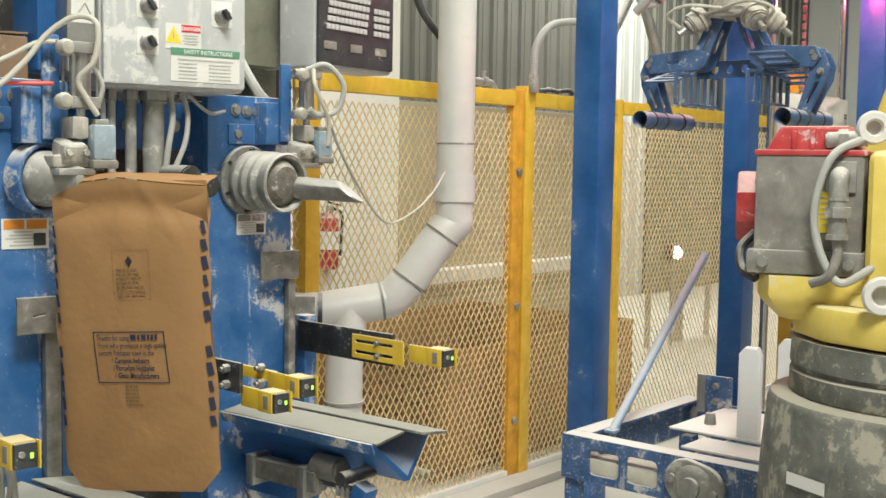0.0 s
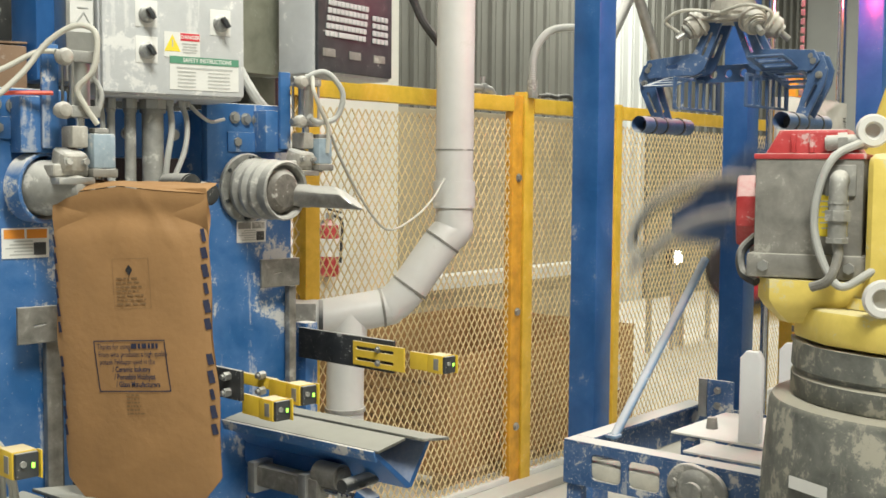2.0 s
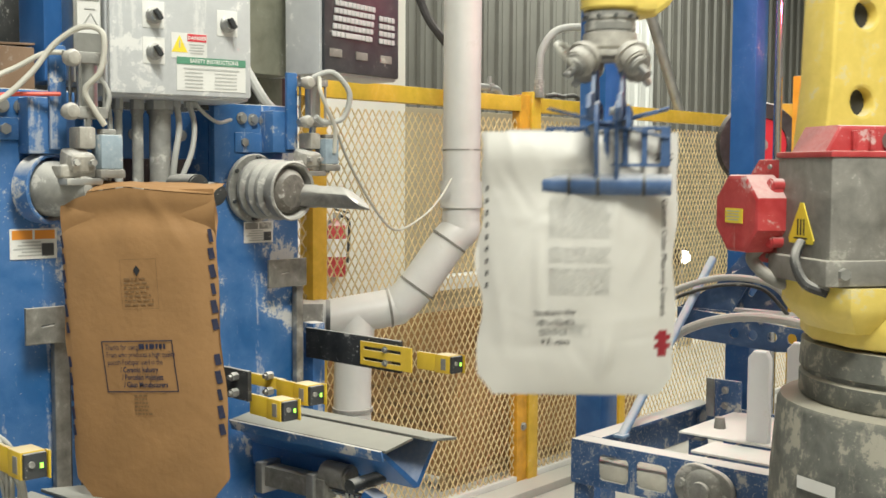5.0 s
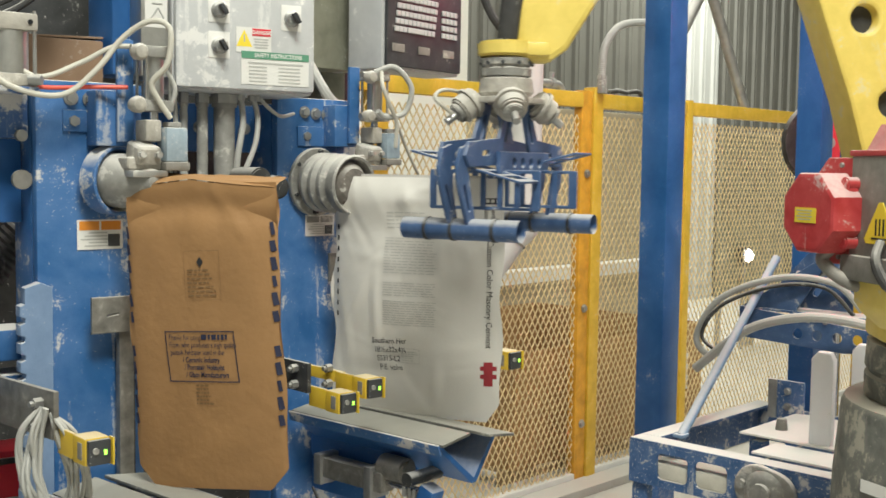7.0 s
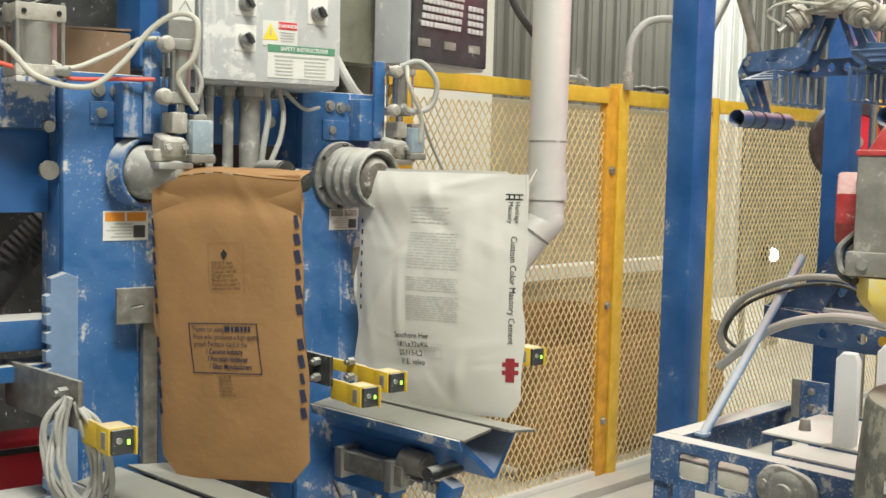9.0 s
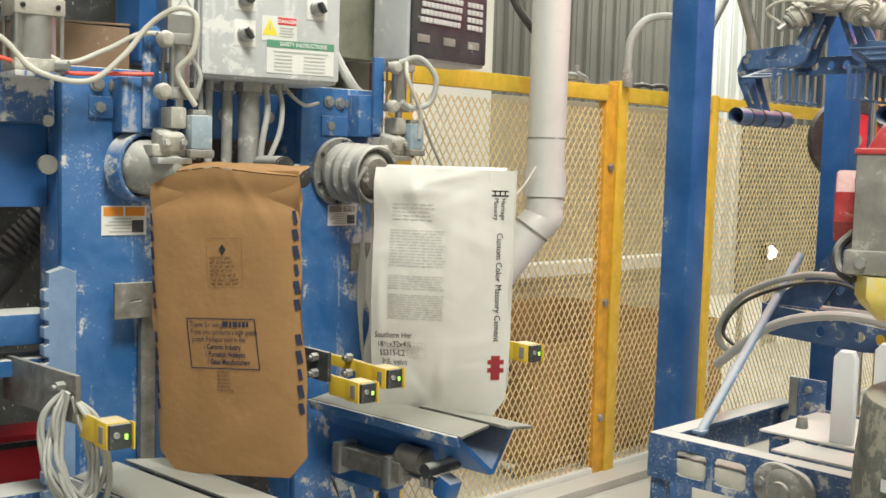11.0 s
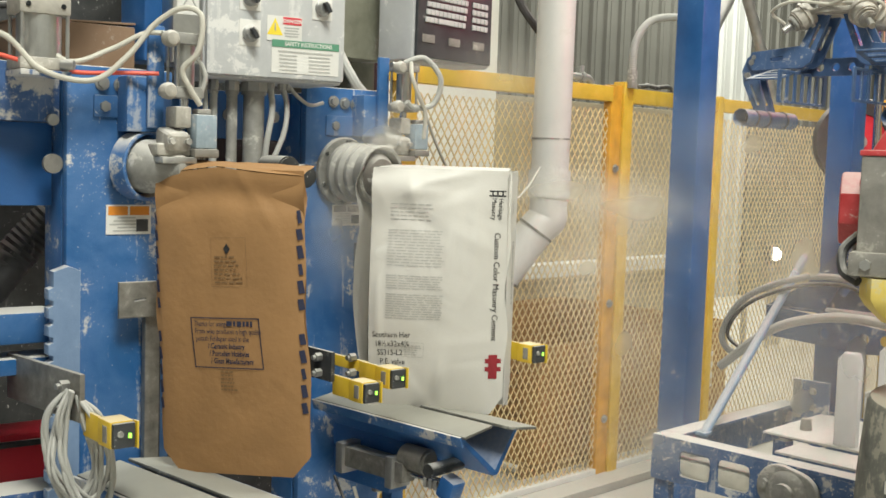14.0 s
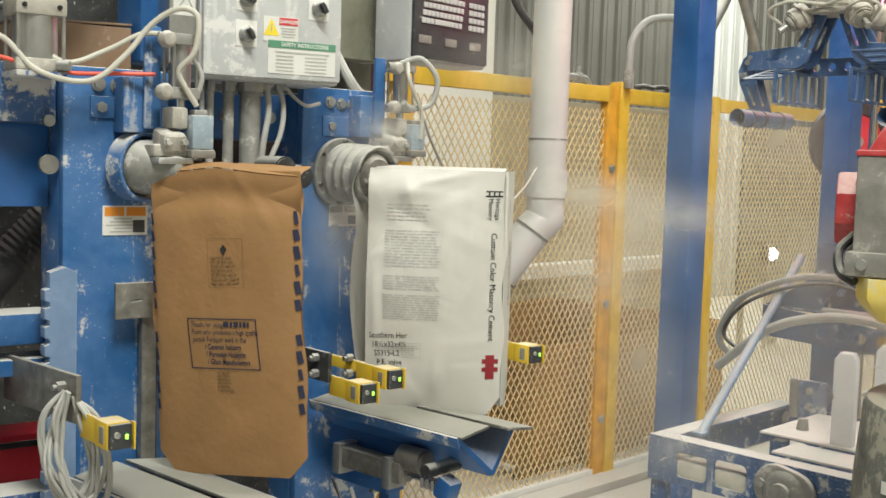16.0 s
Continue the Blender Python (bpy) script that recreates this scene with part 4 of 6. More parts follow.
printed("print_line", letters("Heritage", 0.0175, at_xz(0.460, -0.072, -90), 0.0, "LEFT", 0.95), wf, INK, FP, 0.002)
printed("print_line", letters("Masonry", 0.0175, at_xz(0.442, -0.072, -90), 0.0, "LEFT", 0.95), wf, INK, FP, 0.002)
bm = B()
for a, b, c, d in ((0.418, 0.462, -0.052, -0.055), (0.418, 0.462, -0.064, -0.068), (0.425, 0.429, -0.055, -0.064), (0.438, 0.442, -0.055, -0.064), (0.451, 0.455, -0.055, -0.064)):
    sheet(bm, b - a, c - d, at_xz((a + b) / 2 + 0.016, (c + d) / 2), 0.0004)
printed("print_emblem", bm, wf, INK, FP)
bm = B()
for a, b, c, d in ((0.42, 0.443, -0.49, -0.555), (0.411, 0.453, -0.501, -0.513), (0.411, 0.453, -0.523, -0.535)):
    sheet(bm, b - a, c - d, at_xz((a + b) / 2 + 0.027, (c + d) / 2), 0.0004)
printed("print_mark", bm, wf, INK_RED, FP)
for txt, x, z0, size in (("HERITAGE IVORY", -0.062, -0.19, 0.024), ("Southern", -0.075, -0.075, 0.013)):
    bm = letters(txt, size, at_xz(x, z0, -90), 0.0, "LEFT", 0.95)
    for v in bm.verts:
        v.co.y = -0.003
    part("print_line", bm, INK, GP, smooth=False)
bm = B()
for k in range(9):
    sheet(bm, 0.006, 0.013, at_xz(0.02, -0.14 - 0.03 * k), 0.0004)
printed("print_edge", bm, wf, INK, LP)["kind"] = "stuff"


# ---- control enclosure ----
CB = pose(-2.345, 1.72, 1.826, 0, 0, -14)
cbx = thing("control_box", CB, "light grey steel control box with selector switches and safety labels", "control box")
part("box_body", span(B(), (-0.2, 0), (-0.19, 0.19), (0, 0.46), 0.012), WHITE_BOX, cbx)
part("box_door", span(B(), (0.001, 0.02), (-0.185, 0.185), (0.008, 0.455), 0.008), WHITE_BOX, cbx)


def switch(parent, y, z, x=0.02):
    pl_ = part("switch_plate", span(B(), (x, x + 0.002), (y - 0.028, y + 0.028), (z - 0.03, z + 0.035), 0.001), LABEL_WHITE, parent)
    k = part("selector_switch", lathe(B(), [(0.02, 0), (0.021, 0.008), (0.016, 0.012), (0.015, 0.022), (0.013, 0.024)], pose(x + 0.002, y, z) @ TO_X), STEEL, parent)
    part("switch_knob", box(B(), (0.018, 0.009, 0.03), (x + 0.034, y, z), (35, 0, 0), 0.003), BLACK, k)


switch(cbx, -0.076, 0.112)
switch(cbx, -0.076, 0.199)
switch(cbx, 0.118, 0.192)
lab = part("danger_label", sheet(B(), 0.094, 0.062, on_face(0.0212, 0.016, 0.132)), LABEL_WHITE, cbx, "white danger label with a yellow triangle")
part("label_header", sheet(B(), 0.05, 0.018, on_face(0.0225, 0.036, 0.152)), LABEL_RED, lab)
part("label_words", letters("DANGER", 0.0125, on_face(0.0235, 0.036, 0.1475), 0.0004, "CENTER"), LABEL_WHITE, lab, smooth=False)
tri = B()
tri.faces.new([tri.verts.new(on_face(0.0225, -0.010, 0.133) @ Vector(p)) for p in ((-0.021, -0.018, 0), (0.021, -0.018, 0), (0, 0.024, 0))])
part("label_triangle", tri, LABEL_YELLOW, lab, smooth=False)
bm = B()
for k in range(4):
    sheet(bm, 0.04 - 0.006 * (k % 2), 0.003, on_face(0.0225, 0.035, 0.135 - 0.007 * k), 0.0008)
sheet(bm, 0.003, 0.018, on_face(0.0232, -0.010, 0.135), 0.0008)
part("label_line", bm, INK_GREY, lab)["kind"] = "stuff"
lab = part("safety_label", sheet(B(), 0.185, 0.08, on_face(0.0212, 0.075, 0.062)), LABEL_WHITE, cbx, "green and white safety instructions label")
part("label_header", sheet(B(), 0.185, 0.018, on_face(0.0225, 0.075, 0.095)), LABEL_GREEN, lab)
part("label_words", letters("SAFETY INSTRUCTIONS", 0.0145, on_face(0.0235, 0.082, 0.0905), 0.0003, "CENTER", 0.85), LABEL_WHITE, lab, smooth=False)
bm = B()
sheet(bm, 0.15, 0.004, on_face(0.0225, 0.075, 0.076), 0.0008)
for k in range(5):
    for j in (-1, 1):
        sheet(bm, 0.072 - 0.012 * ((k * 3 + j) % 3), 0.003, on_face(0.0225, 0.075 + j * 0.043 - 0.005, 0.066 - 0.009 * k), 0.0008)
part("label_line", bm, INK_GREY, lab)["kind"] = "stuff"
lab = part("pictogram_label", sheet(B(), 0.055, 0.105, on_face(-0.006, -0.225, 0.2)), LABEL_WHITE, cbx, "faded white pictogram label")
part("label_header", sheet(B(), 0.05, 0.022, on_face(-0.0045, -0.225, 0.235)), CAST, lab)
bm = B()
for a, b in (((-0.24, 0.165), (-0.22, 0.195)), ((-0.22, 0.195), (-0.206, 0.17)), ((-0.235, 0.205), (-0.21, 0.205))):
    rod(bm, (-0.005, *a), (-0.005, *b), 0.002, seg=6)
part("pictogram", bm, INK_GREY, lab)
part("side_panel", span(B(), (-0.15, -0.007), (-0.262, -0.192), (0.03, 0.5), 0.005), ALU, cbx)
for y, r, l in ((-0.135, 0.010, 0.36), (-0.086, 0.014, 0.42), (-0.027, 0.027, 0.42)):
    c = part("conduit", rod(B(), (-0.07, y, -l), (-0.07, y, 0), r, seg=16), CAST if r > 0.01 else HOSE, cbx)
    part("conduit_fitting", rod(B(), (-0.07, y, -0.024), (-0.07, y, -0.001), r * 1.35, seg=8), STEEL, c)
    part("conduit_fitting", rod(B(), (-0.07, y, -0.034), (-0.07, y, -0.025), r * 1.2, seg=20), CAST, c)
for y, r, pts in ((-0.165, 0.0065, ((0, 0, 0), (0.0, 0.006, -0.06), (0.01, 0.0, -0.14), (0.01, -0.03, -0.24))),
                  (0.012, 0.008, ((0, 0, 0), (0.01, 0.004, -0.07), (0.015, -0.012, -0.16), (0.0, -0.02, -0.30))),
                  (0.045, 0.007, ((0, 0, 0), (0.01, 0.012, -0.06), (0.02, 0.0, -0.13), (0.02, -0.035, -0.22), (0.0, -0.05, -0.34))),
                  (0.06, 0.005, ((0, 0, 0), (0.0, 0.03, -0.03), (-0.03, 0.08, -0.05), (-0.08, 0.14, -0.04)))):
    c = part("loose_tube", hose(B(), [(-0.06 + a, y + b, d) for a, b, d in pts], r, 10, 8), HOSE, cbx, "dusty pale flexible tube")
    part("tube_fitting", rod(B(), (-0.06, y, -0.016), (-0.06, y, -0.001), r * 1.7, seg=8), STEEL, c)

# ---- operator terminal ----
KP = pose(-2.565, 2.575, 1.945, 0, 0, 7)
kp = thing("operator_terminal", KP, "dusty black operator terminal with grey keys in a grey steel housing", "control panel")
part("housing", span(B(), (-0.14, 0), (-0.20, 0.20), (0, 0.55), 0.01), WHITE_BOX, kp)
part("fascia", span(B(), (0.001, 0.014), (-0.192, 0.192), (0.01, 0.54), 0.006), BLACK, kp)
bm = B()
for r in range(5):
    for c in range(10):
        if r == 0 and 3 <= c <= 6:
            continue
        box(bm, (0.006, 0.0175, 0.017), (0.0165, -0.15 + 0.0205 * c + 0.004 * r, 0.125 + 0.024 * r), bevel=0.002, seg=1)
box(bm, (0.006, 0.08, 0.017), (0.0165, -0.055, 0.125), bevel=0.002, seg=1)
for r in range(4):
    for c in range(4):
        box(bm, (0.006, 0.0175, 0.017), (0.0165, 0.09 + 0.0215 * c, 0.125 + 0.024 * r), bevel=0.002, seg=1)
part("keys", bm, KEY, kp, "grey membrane keys")["kind"] = "stuff"
for y in (-0.14, -0.01, 0.12):
    part("function_key", span(B(), (0.014, 0.017), (y - 0.03, y + 0.03), (0.055, 0.08), 0.002), GREY_MOTOR, kp)
part("display", span(B(), (0.014, 0.017), (-0.06, 0.12), (0.27, 0.40), 0.002), INK_BLUE, kp)
cab = thing("cabinet", pose(-2.74, 2.34, 1.95, 0, 0, 4), "olive grey steel cabinet beside the terminal", "cabinet")
part("cabinet_body", span(B(), (-0.2, 0), (-0.16, 0.1), (0, 0.6), 0.006), OLIVE, cab)
part("hinge_side", span(B(), (-0.1, 0.05), (0.102, 0.135), (0.0, 0.6), 0.004), WHITE_BOX, cab)
bm = B()
for k in range(8):
    sheet(bm, 0.012, 0.006, on_face(0.051, 0.118, 0.06 + 0.05 * k), 0.002)
part("vent_slots", bm, BLACK, cab)
mount = part("terminal_stand", span(B(), (-2.95, -2.85), (2.4, 2.5), (0, 1.96), 0.006), OLIVE)
tagged(mount, "olive grey steel stand behind the terminal", "stand")

# ---- dust extraction pipe ----
pp = thing("extraction_pipe", pose(-2.985, 3.59, 0), "grey-white plastic dust extraction pipe with a branch", "pipe")
RP = 0.078
def tube(name, a, b, r=RP, mat=PVC):
    return part(name, rod(B(), a, b, r, seg=32), mat, pp)


tube("riser", (0, 0, 1.42), (0.02, 0.0, 6.0))
tube("coupling", (0, 0, 1.50), (0, 0, 1.61), RP * 1.12)
tube("seal_ring", (0, 0, 1.735), (0, 0, 1.742), RP * 1.03, CAST)
A_ = Vector((0, 0, 1.44))
P1, P2, P3, P4 = Vector((-0.03, -0.04, 1.36)), Vector((-0.12, -0.14, 1.17)), Vector((-0.20, -0.22, 1.085)), Vector((-0.40, -0.45, 1.035))
part("elbow", hose(B(), [A_, (0, 0, 1.41), P1, P2], RP, 28, 6), PVC, pp)
part("elbow", hose(B(), [P2, P3 + Vector((0.03, 0.03, 0.015)), P3, P4], RP, 28, 6), PVC, pp)
for p, d in ((P1, (P2 - P1)), (P2, (P2 - P1)), (P3, (P4 - P3))):
    d = d.normalized()
    part("clamp_band", rod(B(), p - d * 0.005, p + d * 0.005, RP * 1.045, seg=28), GREY_MOTOR, pp)
part("branch", hose(B(), [P3 + (P4 - P3) * 0.45, (-0.285, -0.335, 0.94), (-0.29, -0.345, 0.80), (-0.29, -0.345, 0.35)], RP, 28, 6), PVC, pp)
tube("clamp_band", (-0.29, -0.345, 0.66), (-0.29, -0.345, 0.675), RP * 1.08, CAST)
tube("run", P4, (-0.75, -0.85, 1.0), RP * 0.95)
part("gate_box", box(B(), (0.14, 0.16, 0.17), (-0.425, -0.475, 1.03), (0, 0, 45), 0.008), CAST, pp, "grey slide gate box")
sec = P4 + Vector((0.03, 0.03, 0))
part("clamp_band", rod(B(), sec, sec + Vector((0.012, 0.013, 0)), RP * 1.12, seg=28), BLACK, pp)

# ---- cardboard bin behind the fence ----
bx = thing("cardboard_bin", pose(-4.285, 5.23, 0), "open brown cardboard pallet bin behind the fence", "box")
for a, b in (((-0.665, -0.655), (-0.9, 0.9)), ((0.655, 0.665), (-0.9, 0.9)), ((-0.654, 0.654), (-0.9, -0.89)), ((-0.654, 0.654), (0.89, 0.9))):
    part("side", span(B(), a, b, (0.10, 0.705), 0.002), CARD, bx)
for k in range(5):
    part("pallet_board", span(B(), (-0.66, 0.66), (-0.9 + 0.405 * k, -0.72 + 0.405 * k), (0.075, 0.098), 0.003), WOOD, bx)
for x in (-0.6, 0.0, 0.6):
    part("pallet_bearer", span(B(), (x - 0.05, x + 0.05), (-0.9, 0.9), (0.0, 0.074), 0.004), WOOD, bx)
part("bin_label", sheet(B(), 0.20, 0.22, on_face(0.667, 0.64, 0.42)), LABEL_WHITE, bx, "white shipping label")
bm = B()
for k in range(7):
    sheet(bm, 0.15 - 0.03 * (k % 3), 0.010, on_face(0.6685, 0.64, 0.50 - 0.026 * k), 0.001)
part("label_line", bm, INK_GREY, bx)["kind"] = "stuff"
bm = B()
rnd = random.Random(9)
for k in range(5):
    x = 0.08
    while x < 0.56:
        d = rnd.uniform(0.015, 0.04)
        sheet(bm, d, 0.022, pose(x, -0.9015, 0.56 - 0.075 * k, 90, 0, 0), 0.001)
        x += d + 0.012
part("printed_rows", bm, INK_BROWN, bx, "rows of faded brown print")["kind"] = "stuff"

# ---- extinguisher on the white partition ----
ex = thing("fire_extinguisher", pose(-4.93, 4.75, 1.01), "red fire extinguisher hung on the white partition", "extinguisher")
part("cylinder", lathe(B(), [(0.05, 0), (0.056, 0.01), (0.057, 0.27), (0.05, 0.31), (0.022, 0.335), (0.018, 0.35)], seg=28), RED, ex)
part("valve", span(B(), (-0.02, 0.02), (-0.016, 0.016), (0.345, 0.385), 0.004), STEEL, ex)
part("lever", box(B(), (0.02, 0.11, 0.012), (0, 0.04, 0.395), (-12, 0, 0), 0.003), BLACK, ex)
part("discharge_hose", hose(B(), [(0.01, 0.02, 0.37), (0.03, 0.075, 0.33), (0.03, 0.07, 0.18), (0.03, 0.062, 0.08)], 0.009), BLACK, ex)
part("label_band", rod(B(), (0, 0, 0.12), (0, 0, 0.23), 0.0585, seg=28), LABEL_WHITE, ex)
part("wall_hook", span(B(), (-0.069, -0.045), (-0.02, 0.02), (0.2, 0.34), 0.003), STEEL, ex)

# ---- bag table ----
tb = thing("bag_table", pose(-2.218, 3.29, 0.706), "dusty blue steel frame table with lightening holes", "table")
rect = lambda x0, x1, y0, y1, r=0.02: [(x0 + r, y0), (x1 - r, y0), (x1 - r * 0.3, y0 + r * 0.3), (x1, y0 + r), (x1, y1 - r), (x1 - r * 0.3, y1 - r * 0.3), (x1 - r, y1), (x0 + r, y1), (x0 + r * 0.3, y1 - r * 0.3), (x0, y1 - r), (x0, y0 + r), (x0 + r * 0.3, y0 + r * 0.3)]
UPX = Matrix(((1, 0, 0, 0), (0, 0, -1, 0), (0, 1, 0, 0), (0, 0, 0, 1)))
part("front_web", plate([(0, -0.155), (0.82, -0.155), (0.82, -0.012), (0, -0.012)], [rect(0.11, 0.235, -0.13, -0.035), rect(0.26, 0.385, -0.13, -0.035)], 0.012, pose(0, 0.006, 0) @ UPX), BLUE_DUSTY, tb)
part("front_flange", span(B(), (-0.0, 0.82), (0, 0.075), (-0.011, 0), 0.002), BLUE_DUSTY, tb)
part("side_web", span(B(), (0.0, 0.012), (0.013, 0.92), (-0.155, -0.012), 0.002), BLUE_DUSTY, tb)
part("side_flange", span(B(), (0.0, 0.075), (0.076, 0.92), (-0.011, 0), 0.002), BLUE_DUSTY, tb)
part("back_web", span(B(), (0.013, 0.82), (0.905, 0.917), (-0.155, -0.012), 0.002), BLUE_DUSTY, tb)
part("cross_web", span(B(), (0.44, 0.452), (0.08, 0.9), (-0.155, -0.02), 0.002), BLUE_DUSTY, tb)
part("inner_fill", span(B(), (0.03, 0.42), (0.014, 0.12), (-0.15, -0.075), 0.012), POWDER, tb, "heaped pale cement powder")
part("bearing", lathe(B(), [(0.075, 0), (0.08, 0.02), (0.06, 0.04), (0.035, 0.045), (0.034, 0.06), (0.018, 0.062)], pose(0.53, 0, -0.085, 90, 0, 0)), CAST, tb, "dust-caked flange bearing")
part("bearing_housing", plate(slot(0.53, -0.083, 0.20, 0.14, -12, 10), [], 0.028, pose(0, -0.014, 0) @ UPX, 0.008), CAST, tb, "dust-caked bearing housing")
for x, z in ((0.455, -0.067), (0.605, -0.099)):
    part("housing_bolt", rod(B(), (x, -0.028, z), (x, -0.042, z), 0.016, seg=6), CAST, tb)
part("slide_plate", span(B(), (0.27, 0.62), (0.28, 0.72), (0.012, 0.02), 0.002), LABEL_WHITE, tb, "white dust-covered slide plate")
part("slide_plate", span(B(), (0.42, 0.80), (0.09, 0.26), (0.002, 0.010), 0.002), LABEL_WHITE, tb)
part("plate_knob", rod(B(), (0.36, 0.42, 0.02), (0.36, 0.42, 0.06), 0.022, 0.017, 12), GREY_MOTOR, tb)
for x, y, h in ((0.555, 0.32, 0.31), (0.66, 0.40, 0.34), (0.76, 0.36, 0.34)):
    part("paddle", plate([(-0.032, 0), (0.032, 0), (0.032, h - 0.02), (0.022, h), (-0.015, h), (-0.032, h - 0.02)], [], 0.04, pose(x, y, 0.02, 0, 0, 8) @ UPX, 0.006), PLASTIC_WHITE, tb, "white plastic paddle")
guide_ = part("stop_plate", span(B(), (0.19, 0.30), (0.71, 0.722), (-0.01, 0.14), 0.003), BLUE_DUSTY, tb, "speckled blue upright stop plate")
part("plate_edge", span(B(), (0.155, 0.19), (0.705, 0.727), (-0.01, 0.14), 0.003), STEEL, guide_)
for x, z in ((0.235, 0.10), (0.235, 0.04)):
    bolt(guide_, (x, 0.709, z), (0, -1, 0), 0.011)
for x, y in ((0.03, 0.03), (0.79, 0.03), (0.03, 0.89), (0.79, 0.89)):
    part("leg", span(B(), (x - 0.03, x + 0.03), (y - 0.03 + (0.02 if y < 0.1 else 0), y + 0.03), (-0.70, -0.156), 0.004), BLUE_DUSTY, tb)
st_ = part("strut", rod(B(), (0.125, 0.13, 0.0), (0.03, 0.98, 0.585), 0.017, seg=18), PALE_BLUE, tb, "pale blue round strut")
part("strut_foot", box(B(), (0.04, 0.05, 0.012), (0.125, 0.13, 0.006), (0, 0, 0), 0.003), PALE_BLUE, st_)

# ---- lift tower of the bag magazine ----
tw = thing("lift_tower", pose(-2.13, 4.45, 0), "blue steel lift tower with chrome guide rods and chain", "lift tower")
part("mast", span(B(), (-0.055, 0.055), (-0.055, 0.055), (0, 3.4), 0.006), BLUE_CLEAN, tw)
for x in (0.13, 0.42):
    part("guide_rod", rod(B(), (x, 0, 0.3), (x, 0, 3.4), 0.017, seg=18), CHROME, tw)
for x, d in ((0.20, 0.03), (0.30, 0.025)):
    part("yellow_rail", span(B(), (x - d, x + d), (0.05, 0.09), (0.5, 2.05), 0.004), YELLOW, tw)
bm = B()
for k in range(64):
    box(bm, (0.018, 0.010, 0.026), (0.245, 0.03, 0.65 + 0.036 * k), bevel=0.003, seg=1)
part("chain", bm, GREY_MOTOR, tw)["kind"] = "stuff"
part("mast", span(B(), (0.50, 0.60), (-0.05, 0.05), (0, 3.4), 0.006), BLUE_CLEAN, tw)
part("head_beam", span(B(), (-0.1, 0.62), (-0.06, 0.06), (2.5, 2.62), 0.006), BLUE_CLEAN, tw)

# ---- bag lifting arm on the tower ----
la = thing("lifting_arm", pose(-2.13, 4.2, 1.10), "blue slotted lifting arm with grey hoses", "lifting arm")
part("arm_web", plate([(-0.13, 0.0), (0.55, -0.06), (0.55, -0.12), (0.3, -0.14), (-0.13, -0.12)], [[(x + 0.022 * math.cos(a * math.tau / 16), -0.085 + 0.022 * math.sin(a * math.tau / 16)) for a in range(16)] for x in (0.12, 0.20, 0.28, 0.36)], 0.012, pose(0, -0.08, 0) @ UPX), BLUE_GRIP, la)
part("arm_shelf", span(B(), (-0.13, 0.5), (-0.07, 0.06), (-0.01, 0.0), 0.002), BLUE_DUSTY, la)
part("gusset_plate", plate([(-0.08, 0.01), (0.3, 0.01), (0.3, 0.2), (0.22, 0.26), (0.14, 0.25)], [slot(0.17, 0.1, 0.1, 0.03, 60)], 0.012, pose(0, 0.0, 0) @ UPX), BLUE_GRIP, la)
part("gusset_plate", plate([(-0.13, 0.0), (0.1, 0.0), (0.22, 0.2), (0.18, 0.2)], [], 0.012, pose(0, -0.06, 0) @ UPX), BLUE_GRIP, la)
for k in range(5):
    bolt(la, (0.13 + 0.035 * k, -0.088, -0.02 - 0.01 * (k % 2)), (0, -1, 0), 0.007)
part("air_hose", hose(B(), [(0.35, -0.02, 0.02), (0.25, -0.06, 0.12), (0.05, -0.12, 0.13), (-0.18, -0.16, 0.03), (-0.27, -0.18, -0.13), (-0.2, -0.18, -0.2), (-0.1, -0.15, -0.12)], 0.013), HOSE, la, "grey air hose")
part("air_hose", hose(B(), [(0.32, -0.03, 0.0), (0.22, -0.07, 0.10), (0.05, -0.13, 0.10), (-0.16, -0.17, 0.01), (-0.24, -0.19, -0.12), (-0.15, -0.19, -0.19)], 0.008), RUBBER, la)
part("air_hose", hose(B(), [(0.55, -0.1, -0.05), (0.38, -0.2, 0.0), (0.2, -0.26, 0.0), (0.0, -0.28, -0.07), (-0.2, -0.3, -0.24)], 0.018), HOSE, la, "thick grey air hose")
part("fitting", rod(B(), (0.08, -0.02, 0.14), (0.2, -0.02, 0.16), 0.014, seg=14), STEEL, la)

